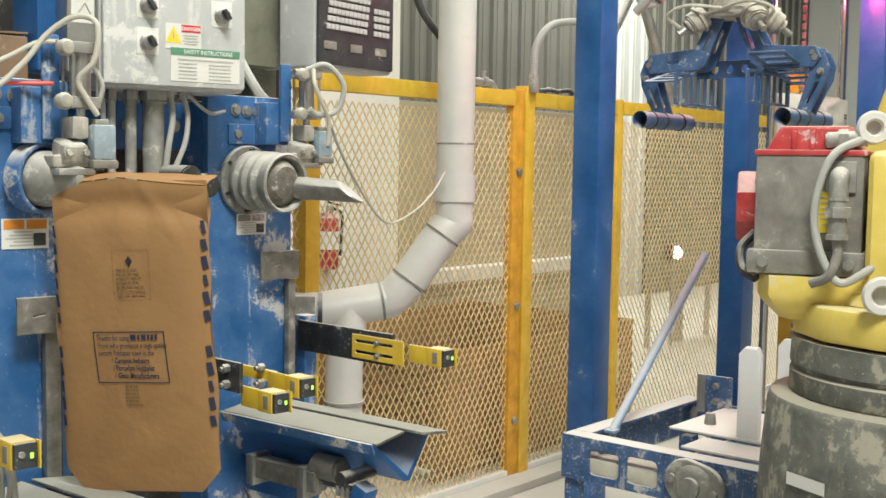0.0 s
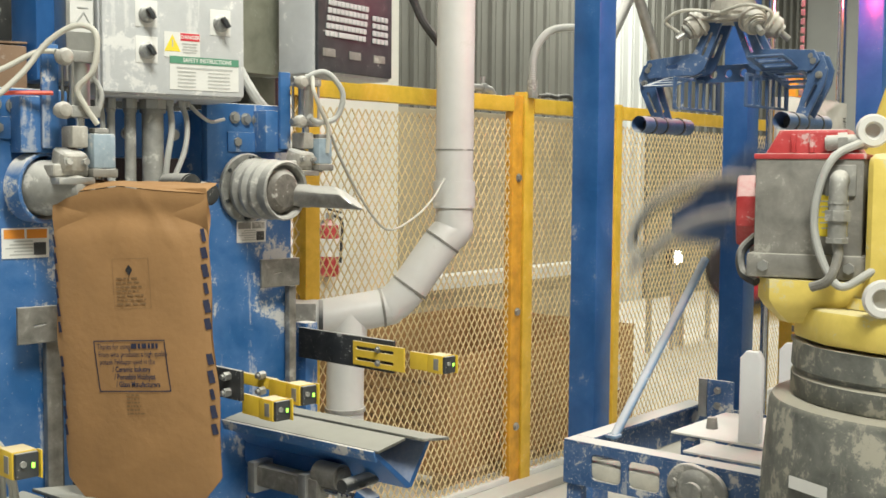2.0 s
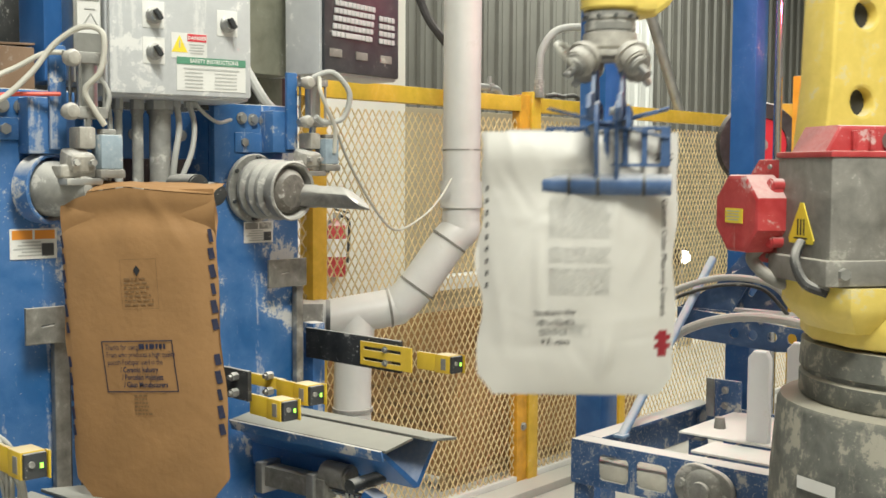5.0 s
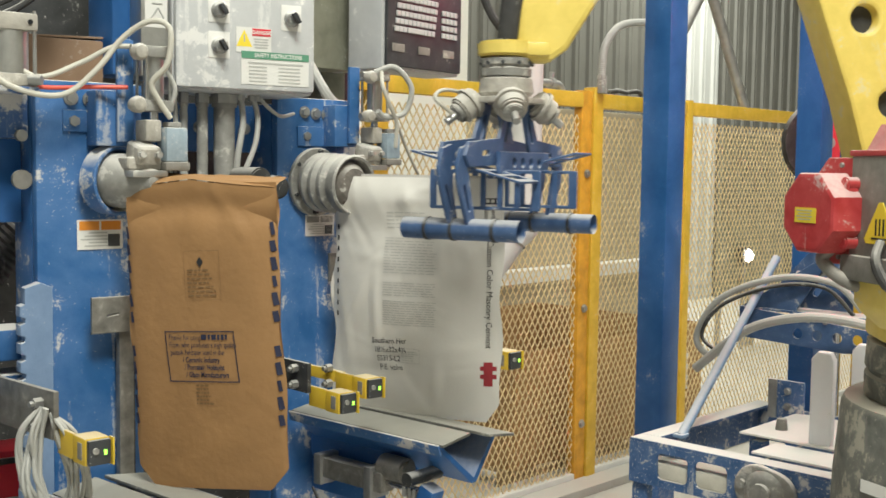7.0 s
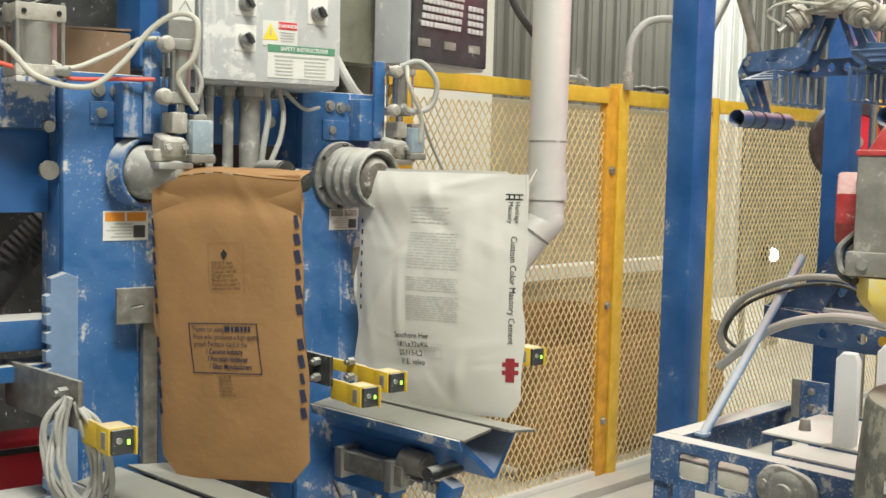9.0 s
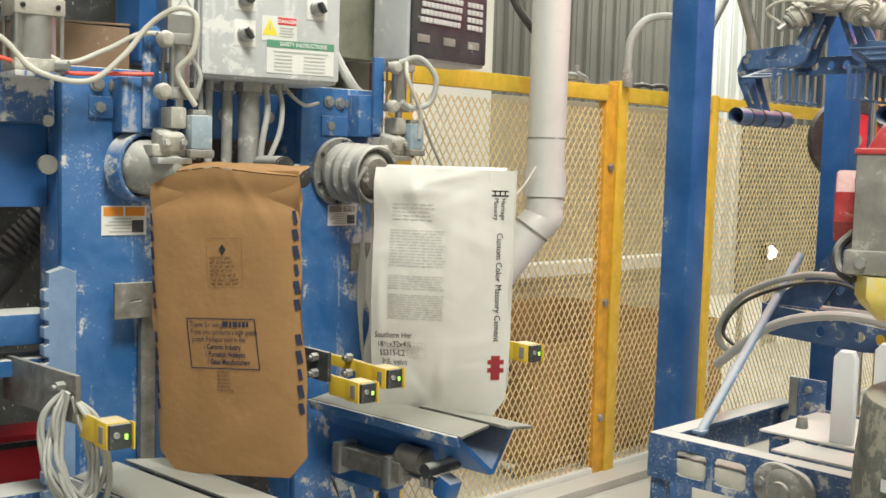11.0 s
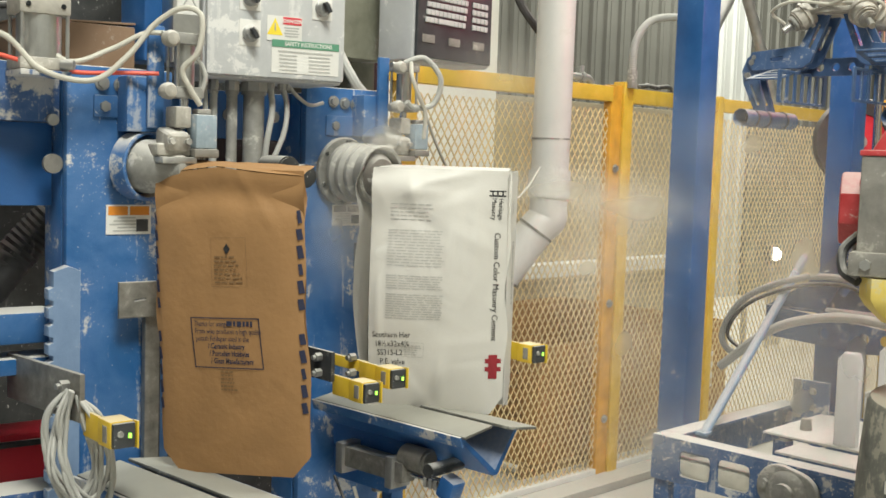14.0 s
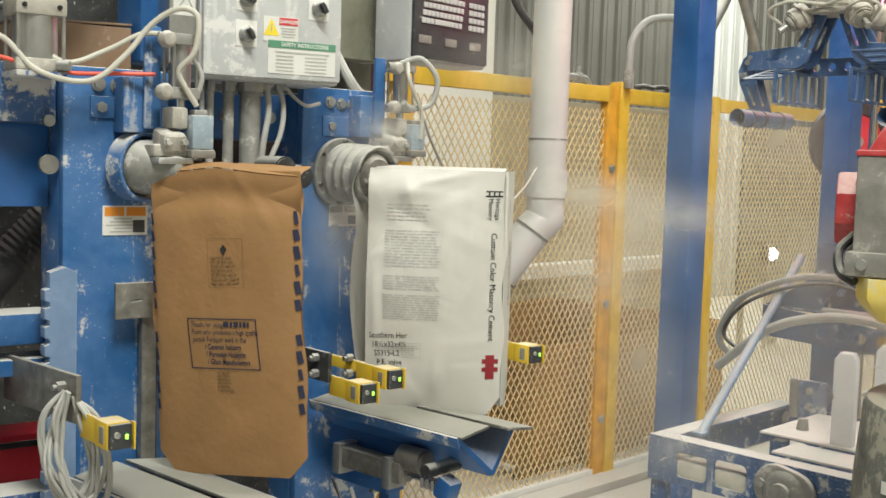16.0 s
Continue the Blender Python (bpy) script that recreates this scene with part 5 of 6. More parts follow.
# ---- trays under the spouts ----
def tray(m, w, l, lift):
    tr = thing("bag_tray", m, "dusty blue trough tray with grey slats under a bag", "tray", "bag trays")
    # local x runs out from the machine
    part("slat", box(B(), (l, w * 0.46, 0.008), (l / 2, w * 0.27, 0.012), (-8, 0, 0), 0.003), SLAT, tr, "dusty grey slat")
    part("slat", box(B(), (l * 0.93, w * 0.46, 0.008), (l * 0.465, -w * 0.27, 0.012), (8, 0, 0), 0.003), SLAT, tr, "dusty grey slat")
    prof = [(-w * 0.52, 0.004), (w * 0.08, -0.115), (w * 0.16, -0.115), (w * 0.52, 0.004), (w * 0.47, 0.004), (w * 0.12, -0.105), (-w * 0.46, 0.004)]
    part("trough", plate([(a, b) for a, b in prof], [], l * 0.90, on_face(l * 0.45, 0, 0)), BLUE_CLEAN, tr, "dark blue folded trough")
    part("edge_strip", box(B(), (l * 0.92, 0.006, 0.03), (l * 0.46, -w * 0.515, -0.006), (20, 0, 0), 0.002), BLUE, tr)
    part("support_tube", span(B(), (-0.02, l * 0.60), (-0.03, 0.06), (-0.145, -0.03), 0.02), BLUE_CLEAN, tr)
    part("tube_end", rod(B(), (l * 0.5, -0.06, -0.10), (l * 0.66, -0.06, -0.10), 0.034, seg=20, bevel=0.008), WORN_STEEL, tr)
    cy = part("air_cylinder", span(B(), (l * 0.12, l * 0.55), (-0.095, -0.045), (-0.165, -0.11), 0.005), WORN_STEEL, tr, "dusty grey air cylinder")
    for k in (0.16, 0.48):
        part("cylinder_foot", span(B(), (l * k - 0.014, l * k + 0.014), (-0.105, -0.035), (-0.185, -0.10), 0.004), STEEL, cy)
    part("piston_rod", rod(B(), (l * 0.55, -0.07, -0.138), (l * 0.76, -0.07, -0.138), 0.009), CHROME, cy)
    part("rod_clevis", box(B(), (0.05, 0.05, 0.06), (l * 0.78, -0.06, -0.15), (0, 20, 0), 0.01), BLUE_CLEAN, tr)
    for k in range(5):
        part("fitting", rod(B(), (l * 0.66 + 0.018 * k, -0.075, -0.135), (l * 0.66 + 0.018 * k, -0.075, -0.16), 0.007, seg=8), STEEL, tr)
    part("hinge_hub", rod(B(), (l * 0.74, -0.12, -0.10), (l * 0.74, 0.0, -0.10), 0.018, seg=18), BLACK_STEEL, tr)
    part("arm_bracket", span(B(), (-0.02, l * 0.35), (-0.02, 0.05), (-0.235, -0.15), 0.006), BLUE_CLEAN, tr)
    part("cable", hose(B(), [(l * 0.62, -0.07, -0.2), (l * 0.86, -0.08, -0.27), (l * 0.78, -0.1, -0.36), (l * 0.5, -0.09, -0.36), (l * 0.3, -0.08, -0.30), (l * 0.22, -0.08, -0.22)], 0.005), HOSE_WHITE, tr)
    part("cable", hose(B(), [(l * 0.7, -0.07, -0.2), (l * 0.66, -0.1, -0.33), (l * 0.4, -0.1, -0.36), (l * 0.16, -0.07, -0.28), (0.02, -0.05, -0.22)], 0.004), RUBBER, tr)
    return tr


tray(pose(-2.44, 2.06, 0.958, 0, 0, 2), 0.23, 0.61, 0)
tray(pose(-2.13, 1.19, 0.965, 0, 0, 2), 0.22, 0.62, 0)

# ---- light-barrier sensors ----
def sensor(m, label="yellow light-barrier sensor on a bracket"):
    s = thing("sensor", m, label, "sensor", "light-barrier sensors")
    part("sensor_body", span(B(), (-0.055, 0.0), (-0.024, 0.024), (-0.026, 0.026), 0.004), SENSOR_YELLOW, s)
    part("sensor_face", span(B(), (0.0005, 0.012), (-0.022, 0.022), (-0.024, 0.024), 0.004), BLACK, s)
    part("lens", rod(B(), (0.012, -0.009, 0.004), (0.016, -0.009, 0.004), 0.006, seg=14), CAST, s)
    part("status_light", box(B(), (0.003, 0.006, 0.010), (0.0135, 0.010, 0.0), bevel=0.002), GREEN_LED, s)
    part("sensor_window", span(B(), (-0.03, -0.012), (-0.0255, -0.0235), (-0.016, 0.016), 0.001), GREY_MOTOR, s)
    part("end_plate", span(B(), (-0.002, 0.016), (0.0235, 0.027), (-0.026, 0.026), 0.001), SENSOR_YELLOW, s)
    part("sensor_bracket", span(B(), (-0.125, -0.056), (-0.022, -0.014), (-0.024, 0.026), 0.002), SENSOR_YELLOW, s)
    return s


def arm_bar(owner, m, length, h, mat, label):
    a = part("bar", span(B(), (-length, 0), (-0.006, 0.006), (-h / 2, h / 2), 0.003), mat, owner, label)
    bpy.context.view_layer.update()
    a.matrix_basis = owner.matrix_world.inverted() @ m
    for z in (-0.02, 0.02):
        part("bolt", rod(B(), (-0.045, -0.006, z), (-0.045, -0.024, z), 0.011, seg=6), STEEL, a)
        part("nut", rod(B(), (-0.045, -0.024, z), (-0.045, -0.032, z), 0.006, seg=10), STEEL, a)
    return a


s1 = sensor(pose(-1.87, 1.04, 1.115, 0, 0, -4))
arm_bar(s1, pose(-1.985, 1.02, 1.165, 0, 0, 2), 0.30, 0.095, WORN_STEEL, "scuffed dull steel sensor arm")
s2 = sensor(pose(-2.01, 1.775, 1.078, 0, 0, -4))
arm_bar(s2, pose(-2.12, 1.75, 1.125, 0, 0, -3), 0.30, 0.075, BLACK_STEEL, "black steel sensor arm")
s3 = sensor(pose(-2.02, 1.87, 1.10, 0, 0, -4))
arm_bar(s3, pose(-2.13, 1.87, 1.11, 0, 0, -3), 0.34, 0.03, SENSOR_YELLOW, "yellow sensor arm")
s4 = sensor(pose(-1.99, 2.37, 1.115, 0, 0, -2))
far_arm = arm_bar(s4, pose(-2.20, 2.38, 1.11, 0, 0, -2), 0.42, 0.095, BLACK_STEEL, "black painted steel sensor arm")
part("slotted_plate", plate([(-0.10, -0.034), (0.11, -0.034), (0.11, 0.034), (-0.10, 0.034)], [slot(-0.01, 0.016, 0.16, 0.012), slot(-0.01, -0.016, 0.16, 0.012)], 0.006, pose(-0.05, -0.02, 0) @ UPX), SENSOR_YELLOW, far_arm)
part("arm_post", span(B(), (-0.45, -0.40), (0.007, 0.057), (-1.11, 0.06), 0.004), BLUE, far_arm)

# ---- robot ----
RB = Vector((-0.852, 2.904, 0))
robot = thing("palletising_robot", Matrix.Translation(RB), "yellow palletising robot arm with red motors on a grey dusty base", "robot")
part("base", lathe(B(), [(0.48, 0), (0.48, 0.04), (0.445, 0.05), (0.44, 0.1), (0.412, 0.9), (0.398, 1.075), (0.390, 1.09), (0.35, 1.095)], seg=64), DARK_BASE, robot, "powder-crusted dark grey cylindrical base")
part("collar", lathe(B(), [(0.30, 1.096), (0.342, 1.097), (0.346, 1.105), (0.346, 1.15), (0.336, 1.156), (0.336, 1.165), (0.346, 1.17), (0.342, 1.235)], seg=64), DARK_BASE, robot)
part("base_label", sheet(B(), 0.12, 0.03, pose(-0.165, -0.383, 0.92, 90, 0, -23)), LABEL_WHITE, robot)
turret = new("turret")
turret.parent = robot
turret["label"] = "yellow rotating turret"
OX, OY = 0.052, -0.104
hexa = [(0.332 * math.cos(math.tau * (k + 0.3) / 14), 0.332 * math.sin(math.tau * (k + 0.3) / 14)) for k in range(14)]
part("turret_plate", plate(hexa, [], 0.085, pose(0, 0, 1.285), 0.014), ROBOT_YELLOW, turret)
part("turret_step", lathe(B(), [(0.26, 1.329), (0.275, 1.33), (0.27, 1.355), (0.2, 1.36)], seg=48), ROBOT_YELLOW, turret)
SHELF = pose(-0.31 + OX, -0.01 + OY, 1.372, 0, 0, 15)
bm = B()
rings = []
for k, z in ((1.0, 0.02), (1.0, -0.028), (0.93, -0.05), (0.72, -0.09)):
    rings.append([bm.verts.new(SHELF @ Vector((x * k + 0.05 * (1 - k), y * k, z))) for x, y in ((-0.135, -0.10), (-0.10, -0.15), (0.14, -0.15), (0.17, -0.12), (0.17, 0.14), (-0.10, 0.15), (-0.135, 0.10))])
for a, b in zip(rings, rings[1:]):
    for k in range(7):
        bm.faces.new((a[k], a[(k + 1) % 7], b[(k + 1) % 7], b[k]))
bm.faces.new(rings[0])
bm.faces.new(rings[-1])
part("motor_shelf", bm, ROBOT_YELLOW, turret)
MB = pose(-0.325 + OX, -0.02 + OY, 1.55, 0, 0, 15)
part("motor_box", box(B(), (0.255, 0.25, 0.285), MB.translation, (0, 0, 15), 0.010, 2), GREY_MOTOR, turret, "dusty grey motor housing")
part("motor_lid", box(B(), (0.262, 0.257, 0.014), MB @ Vector((0, 0, 0.143)), (0, 0, 15), 0.004, 2), RED, turret)
part("motor_plinth", box(B(), (0.285, 0.275, 0.06), MB @ Vector((0, 0, -0.125)), (0, 0, 15), 0.010, 2), GREY_MOTOR, turret)
cap = part("motor_cap", plate([(-0.105, 0), (0.105, 0), (0.075, 0.052), (-0.075, 0.052)], [], 0.16, MB @ pose(0.0, 0.01, 0.15) @ Matrix(((1, 0, 0, 0), (0, 0, -1, 0), (0, 1, 0, 0), (0, 0, 0, 1))), 0.008), RED, turret, "red motor cap")
for x in (-0.045, 0.0):
    part("cap_rib", box(B(), (0.012, 0.012, 0.045), MB @ Vector((x, -0.075, 0.175)), (0, 0, 15), 0.003), RED, cap)
part("cap_fitting", rod(B(), MB @ Vector((0.03, -0.085, 0.175)), MB @ Vector((0.13, -0.07, 0.18)), 0.019, seg=14, bevel=0.004), CAST, turret)
part("cap_fitting_nut", rod(B(), MB @ Vector((0.06, -0.081, 0.176)), MB @ Vector((0.082, -0.078, 0.177)), 0.025, seg=6), CAST, turret)
rl = part("rating_label", sheet(B(), 0.075, 0.10, MB @ pose(0.055, -0.1265, 0.0, 90, 0, 0)), LABEL_YELLOW, turret, "yellow rating label")
bm = B()
for k in range(6):
    sheet(bm, 0.05 - 0.008 * (k % 3), 0.003, MB @ pose(0.05, -0.1275, 0.035 - 0.013 * k, 90, 0, 0), 0.001)
part("label_line", bm, INK_GREY, rl)["kind"] = "stuff"
TRI = MB @ pose(-0.1285, 0.0, -0.02) @ Matrix(((0, 0, -1, 0), (-1, 0, 0, 0), (0, 1, 0, 0), (0, 0, 0, 1)))
wl_ = part("warning_triangle", plate([(-0.052, -0.044), (0.052, -0.044), (0.058, -0.034), (0.007, 0.05), (-0.007, 0.05), (-0.058, -0.034)], [], 0.003, TRI, 0.0008), LABEL_YELLOW, turret, "yellow warning triangle label")
bm = B()
for x in (-0.014, 0.0, 0.014):
    sheet(bm, 0.005, 0.038, TRI @ pose(x, -0.006, 0.002), 0.001)
sheet(bm, 0.06, 0.004, TRI @ pose(0, -0.032, 0.002), 0.001)
part("hot_mark", bm, INK, wl_)
for a in (-0.1, 0.1):
    part("motor_bolt", rod(B(), MB @ Vector((a, -0.136, -0.125)), MB @ Vector((a, -0.149, -0.125)), 0.014, seg=6), STEEL, turret)
OC = pose(-0.545 + OX, 0.085 + OY, 1.555, 0, 0, 203)
octagon = lambda r: [(r * math.cos(math.tau * (k + 0.5) / 8), r * 1.04 * math.sin(math.tau * (k + 0.5) / 8)) for k in range(8)]
back = part("drive_plate", plate(octagon(0.130), [], 0.016, OC @ on_face(-0.062, 0.012, 0), 0.003), RED, turret, "octagonal dusty red drive plate")
for k in range(8):
    a = math.tau * k / 8
    part("plate_bolt", rod(B(), OC @ Vector((-0.054, 0.012 + 0.106 * math.cos(a), 0.11 * math.sin(a))), OC @ Vector((-0.048, 0.012 + 0.106 * math.cos(a), 0.11 * math.sin(a))), 0.006, seg=8), CAST, back)
cover = part("drive_motor", plate(octagon(0.088), [], 0.088, OC @ on_face(-0.008, 0, -0.004), 0.010), RED, turret, "octagonal dusty red motor cover")
part("cover_shroud", box(B(), (0.045, 0.15, 0.15), OC @ Vector((-0.032, 0.004, 0.0)), (0, 0, 203), 0.02, 3), RED, cover)
for y, z in ((0.066, 0.066), (-0.066, 0.066), (0.066, -0.07), (-0.066, -0.07)):
    part("cover_lug", rod(B(), OC @ Vector((-0.055, y, z)), OC @ Vector((-0.012, y, z)), 0.016, seg=16, bevel=0.004), RED, cover)
part("drive_box", box(B(), (0.20, 0.20, 0.215), OC @ Vector((-0.172, 0.02, 0.0)), (0, 0, 203), 0.012), GREY_MOTOR, turret)
dl = part("drive_label", sheet(B(), 0.075, 0.036, OC @ on_face(0.0375, -0.005, -0.01)), LABEL_YELLOW, turret, "small yellow rating label")
bm = B()
for k in range(4):
    sheet(bm, 0.055 - 0.01 * (k % 2), 0.0025, OC @ on_face(0.0385, -0.008, 0.001 - 0.007 * k), 0.0006)
part("label_line", bm, INK_GREY, dl)["kind"] = "stuff"
part("drive_lid", box(B(), (0.13, 0.22, 0.022), OC @ Vector((-0.21, 0.05, 0.122)), (0, 0, 203), 0.008), ROBOT_YELLOW, turret)
part("connector", hose(B(), [MB @ Vector(p) for p in ((0.075, -0.12, 0.085), (0.075, -0.17, 0.085), (0.075, -0.178, 0.03), (0.075, -0.178, -0.06))], 0.022, 16, 6), CAST, turret, "grey angled cable connector")
for a, b, r in ((-0.01, 0.015, 0.031), (-0.062, -0.05, 0.027), (0.03, 0.036, 0.025)):
    part("connector_ring", rod(B(), MB @ Vector((0.075, -0.178, a)), MB @ Vector((0.075, -0.178, b)), r, seg=8), CAST, turret)
part("connector_plate", box(B(), (0.07, 0.012, 0.075), MB @ Vector((0.075, -0.128, 0.085)), (0, 0, 15), 0.004), CAST, turret)
part("motor_cable", hose(B(), [MB @ Vector(p) for p in ((0.12, -0.08, 0.18), (0.06, -0.155, 0.14), (0.028, -0.165, 0.06), (0.022, -0.17, -0.03), (0.05, -0.18, -0.12), (0.09, -0.185, -0.165), (0.15, -0.17, -0.13), (0.19, -0.13, -0.1))], 0.010), HOSE, turret)
part("motor_cable", hose(B(), [MB @ Vector(p) for p in ((0.075, -0.178, -0.06), (0.078, -0.18, -0.10), (0.06, -0.19, -0.15), (0.02, -0.18, -0.17))], 0.012), GREY_MOTOR, turret)
part("motor_cable", hose(B(), [MB @ Vector(p) for p in ((-0.14, -0.02, -0.06), (-0.17, -0.05, -0.10), (-0.16, -0.08, -0.15), (-0.12, -0.11, -0.17))], 0.012), RUBBER, turret)
part("cable_gland", hose(B(), [OC @ Vector(p) for p in ((-0.03, 0.02, -0.08), (-0.015, 0.0, -0.12), (-0.05, 0.06, -0.17), (-0.14, 0.10, -0.18))], 0.016, 12), GREY_MOTOR, turret)
eye_ring = lambda r: [(r, -0.012), (r + 0.005, 0), (r, 0.012), (r - 0.014, 0.012), (r - 0.019, 0), (r - 0.014, -0.012), (r, -0.012)]
part("lifting_eye", lathe(B(), eye_ring(0.036), pose(-0.17 + OX, -0.06 + OY, 1.755, 90, 0, 30), 24), PVC, turret, "dusty pale lifting eye")
part("lifting_eye", lathe(B(), eye_ring(0.04), pose(-0.02, -0.345, 1.37, 90, 0, 30), 24), PVC, turret, "dusty pale lifting eye")
part("side_frame", box(B(), (0.22, 0.30, 0.36), (-0.08 + OX, 0.02 + OY, 1.52), (0, 0, 15), 0.03, 3), ROBOT_YELLOW, turret)
SH = Vector((-0.18, 0.30, 1.64))
L1, L2 = 0.95, 0.60
# from the wrist back and up to the end of the upper arm
WB, WU = 0.16, 0.27
circ = lambda x, y, r, n=20: [(x + r * math.cos(k * math.tau / n), y + r * math.sin(k * math.tau / n)) for k in range(n)]
lo_out = [(-0.10, -0.11), (0.10, -0.11), (0.115, 0.02), (0.095, 0.25), (0.082, L1 + 0.05), (0.05, L1 + 0.09), (-0.05, L1 + 0.09), (-0.082, L1 + 0.05), (-0.095, 0.25), (-0.115, 0.02)]
lower_arm = part("lower_arm", plate(lo_out, [circ(0.0, z, 0.047, 28) for z in (0.20, 0.43, 0.66)], 0.13, UPX, 0.011), ROBOT_YELLOW, robot, "yellow lower arm with round holes")
# added black discs imitate the shade inside the hollow arm
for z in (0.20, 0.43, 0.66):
    part("hole_shade", rod(B(), (0, -0.03, z), (0, 0.03, z), 0.058, seg=24), RUBBER, lower_arm, "black disc standing in for shade inside a round hole")
up_out = [(-0.16, -0.10), (0.12, -0.11), (L2 * 0.6, -0.075), (L2 - 0.05, -0.055), (L2 + 0.03, -0.03), (L2 + 0.03, 0.05), (L2 * 0.6, 0.075), (0.1, 0.11), (-0.16, 0.10)]
upper_arm = part("upper_arm", plate(up_out, [], 0.11, UPX, 0.02), ROBOT_YELLOW, robot, "yellow upper arm")
wrist = part("wrist", rod(B(), (0, 0, -0.13), (0, 0, -0.092), 0.074, seg=32, bevel=0.006), ROBOT_YELLOW, robot, "yellow wrist with a grey flange")
part("wrist_flange", lathe(B(), [(0.054, -0.18), (0.062, -0.178), (0.064, -0.160), (0.058, -0.157), (0.058, -0.153), (0.064, -0.150), (0.066, -0.135), (0.05, -0.131)], seg=32), CAST, wrist, "dusty grey wrist flange")
for k in range(10):
    a = math.tau * k / 10
    part("flange_bolt", rod(B(), (0.064 * math.cos(a), 0.064 * math.sin(a), -0.147), (0.069 * math.cos(a), 0.069 * math.sin(a), -0.147), 0.005, seg=8), BLACK, wrist)
part("wrist_bracket", span(B(), (-0.02, 0.10), (-0.06, 0.06), (-0.129, -0.095), 0.010), ROBOT_YELLOW, wrist)
part("wrist_arm", plate([(0.03, -0.125), (0.10, -0.125), (0.135, -0.10), (0.30, 0.17), (0.26, 0.30), (0.12, 0.32), (0.085, 0.18), (0.045, 0.03)], [], 0.10, UPX, 0.016), ROBOT_YELLOW, wrist, "yellow slanting wrist link")
part("wrist_rib", plate([(0.0, -0.10), (0.06, -0.10), (0.075, 0.05)], [], 0.02, UPX, 0.004), ROBOT_YELLOW, wrist)
part("wrist_lug", rod(B(), (0.075, -0.056, 0.12), (0.075, 0.056, 0.12), 0.034, seg=24, bevel=0.006), ROBOT_YELLOW, wrist)
part("cable_duct", hose(B(), [(0.0, -0.02, -0.085), (0.005, -0.03, 0.0), (0.03, -0.05, 0.12), (0.08, -0.07, 0.27), (0.22, -0.07, 0.42)], 0.027, 18, 10, 0.03), RUBBER, wrist, "ribbed black cable duct")

# ---- bag gripper ----
grip = thing("bag_gripper", pose(-1.57, 3.21, 1.80), "blue slotted two-jaw bag gripper with pipe jaws", "gripper")
part("hub", lathe(B(), [(0.05, 0.375), (0.066, 0.37), (0.07, 0.335), (0.058, 0.325), (0.055, 0.305)], seg=28), BEIGE_CAST, grip)
part("hub_plate", span(B(), (-0.105, 0.105), (-0.08, 0.08), (0.308, 0.323), 0.004), BEIGE_CAST, grip)
for x in (-1, 1):
    for y in (-0.034, 0.034):
        outl = [(0.015, 0.32), (0.056, 0.32), (0.112, 0.218), (0.27, 0.205), (0.285, 0.175), (0.265, 0.15), (0.10, 0.155), (0.075, 0.17)]
        sl = [slot(0.067, 0.245, 0.08, 0.014, -66), slot(0.185, 0.182, 0.045, 0.016, -5)]
        part("yoke_plate", plate([(x * a, b) for a, b in outl], [[(x * a, b) for a, b in s] for s in sl], 0.010, pose(0, y, 0) @ UPX), BLUE_GRIP, grip)
    for y in (-1, 1):
        way = Vector((x * 0.62, y * 0.5, -0.60)).normalized()
        c = Vector((x * 0.075, y * 0.045, 0.318))
        ac = part("actuator", rod(B(), c, c + way * 0.055, 0.036, seg=24, bevel=0.005), BEIGE_CAST, grip, "dusty grey pneumatic actuator")
        part("actuator_flange", rod(B(), c + way * 0.018, c + way * 0.026, 0.043, seg=24), BEIGE_CAST, ac)
        part("actuator_cap", rod(B(), c + way * 0.055, c + way * 0.068, 0.026, seg=20, bevel=0.003), CAST, ac)
        part("actuator_stem", rod(B(), c + way * 0.068, c + way * 0.10, 0.010, seg=12), STEEL, ac)
    part("air_hose", hose(B(), [(x * 0.14, -0.08, 0.28), (x * 0.17, -0.11, 0.315), (x * 0.10, -0.12, 0.34), (0, -0.085, 0.33)], 0.005), HOSE_WHITE, grip)
part("middle_bar", plate([(-0.145, 0.135), (0.145, 0.135), (0.145, 0.185), (-0.145, 0.185)], [circ(x, 0.16, 0.014, 14) for x in (-0.085, -0.035, 0.015, 0.065)], 0.012, pose(0, 0.052, 0) @ UPX), BLUE_GRIP, grip)
JAWS = []
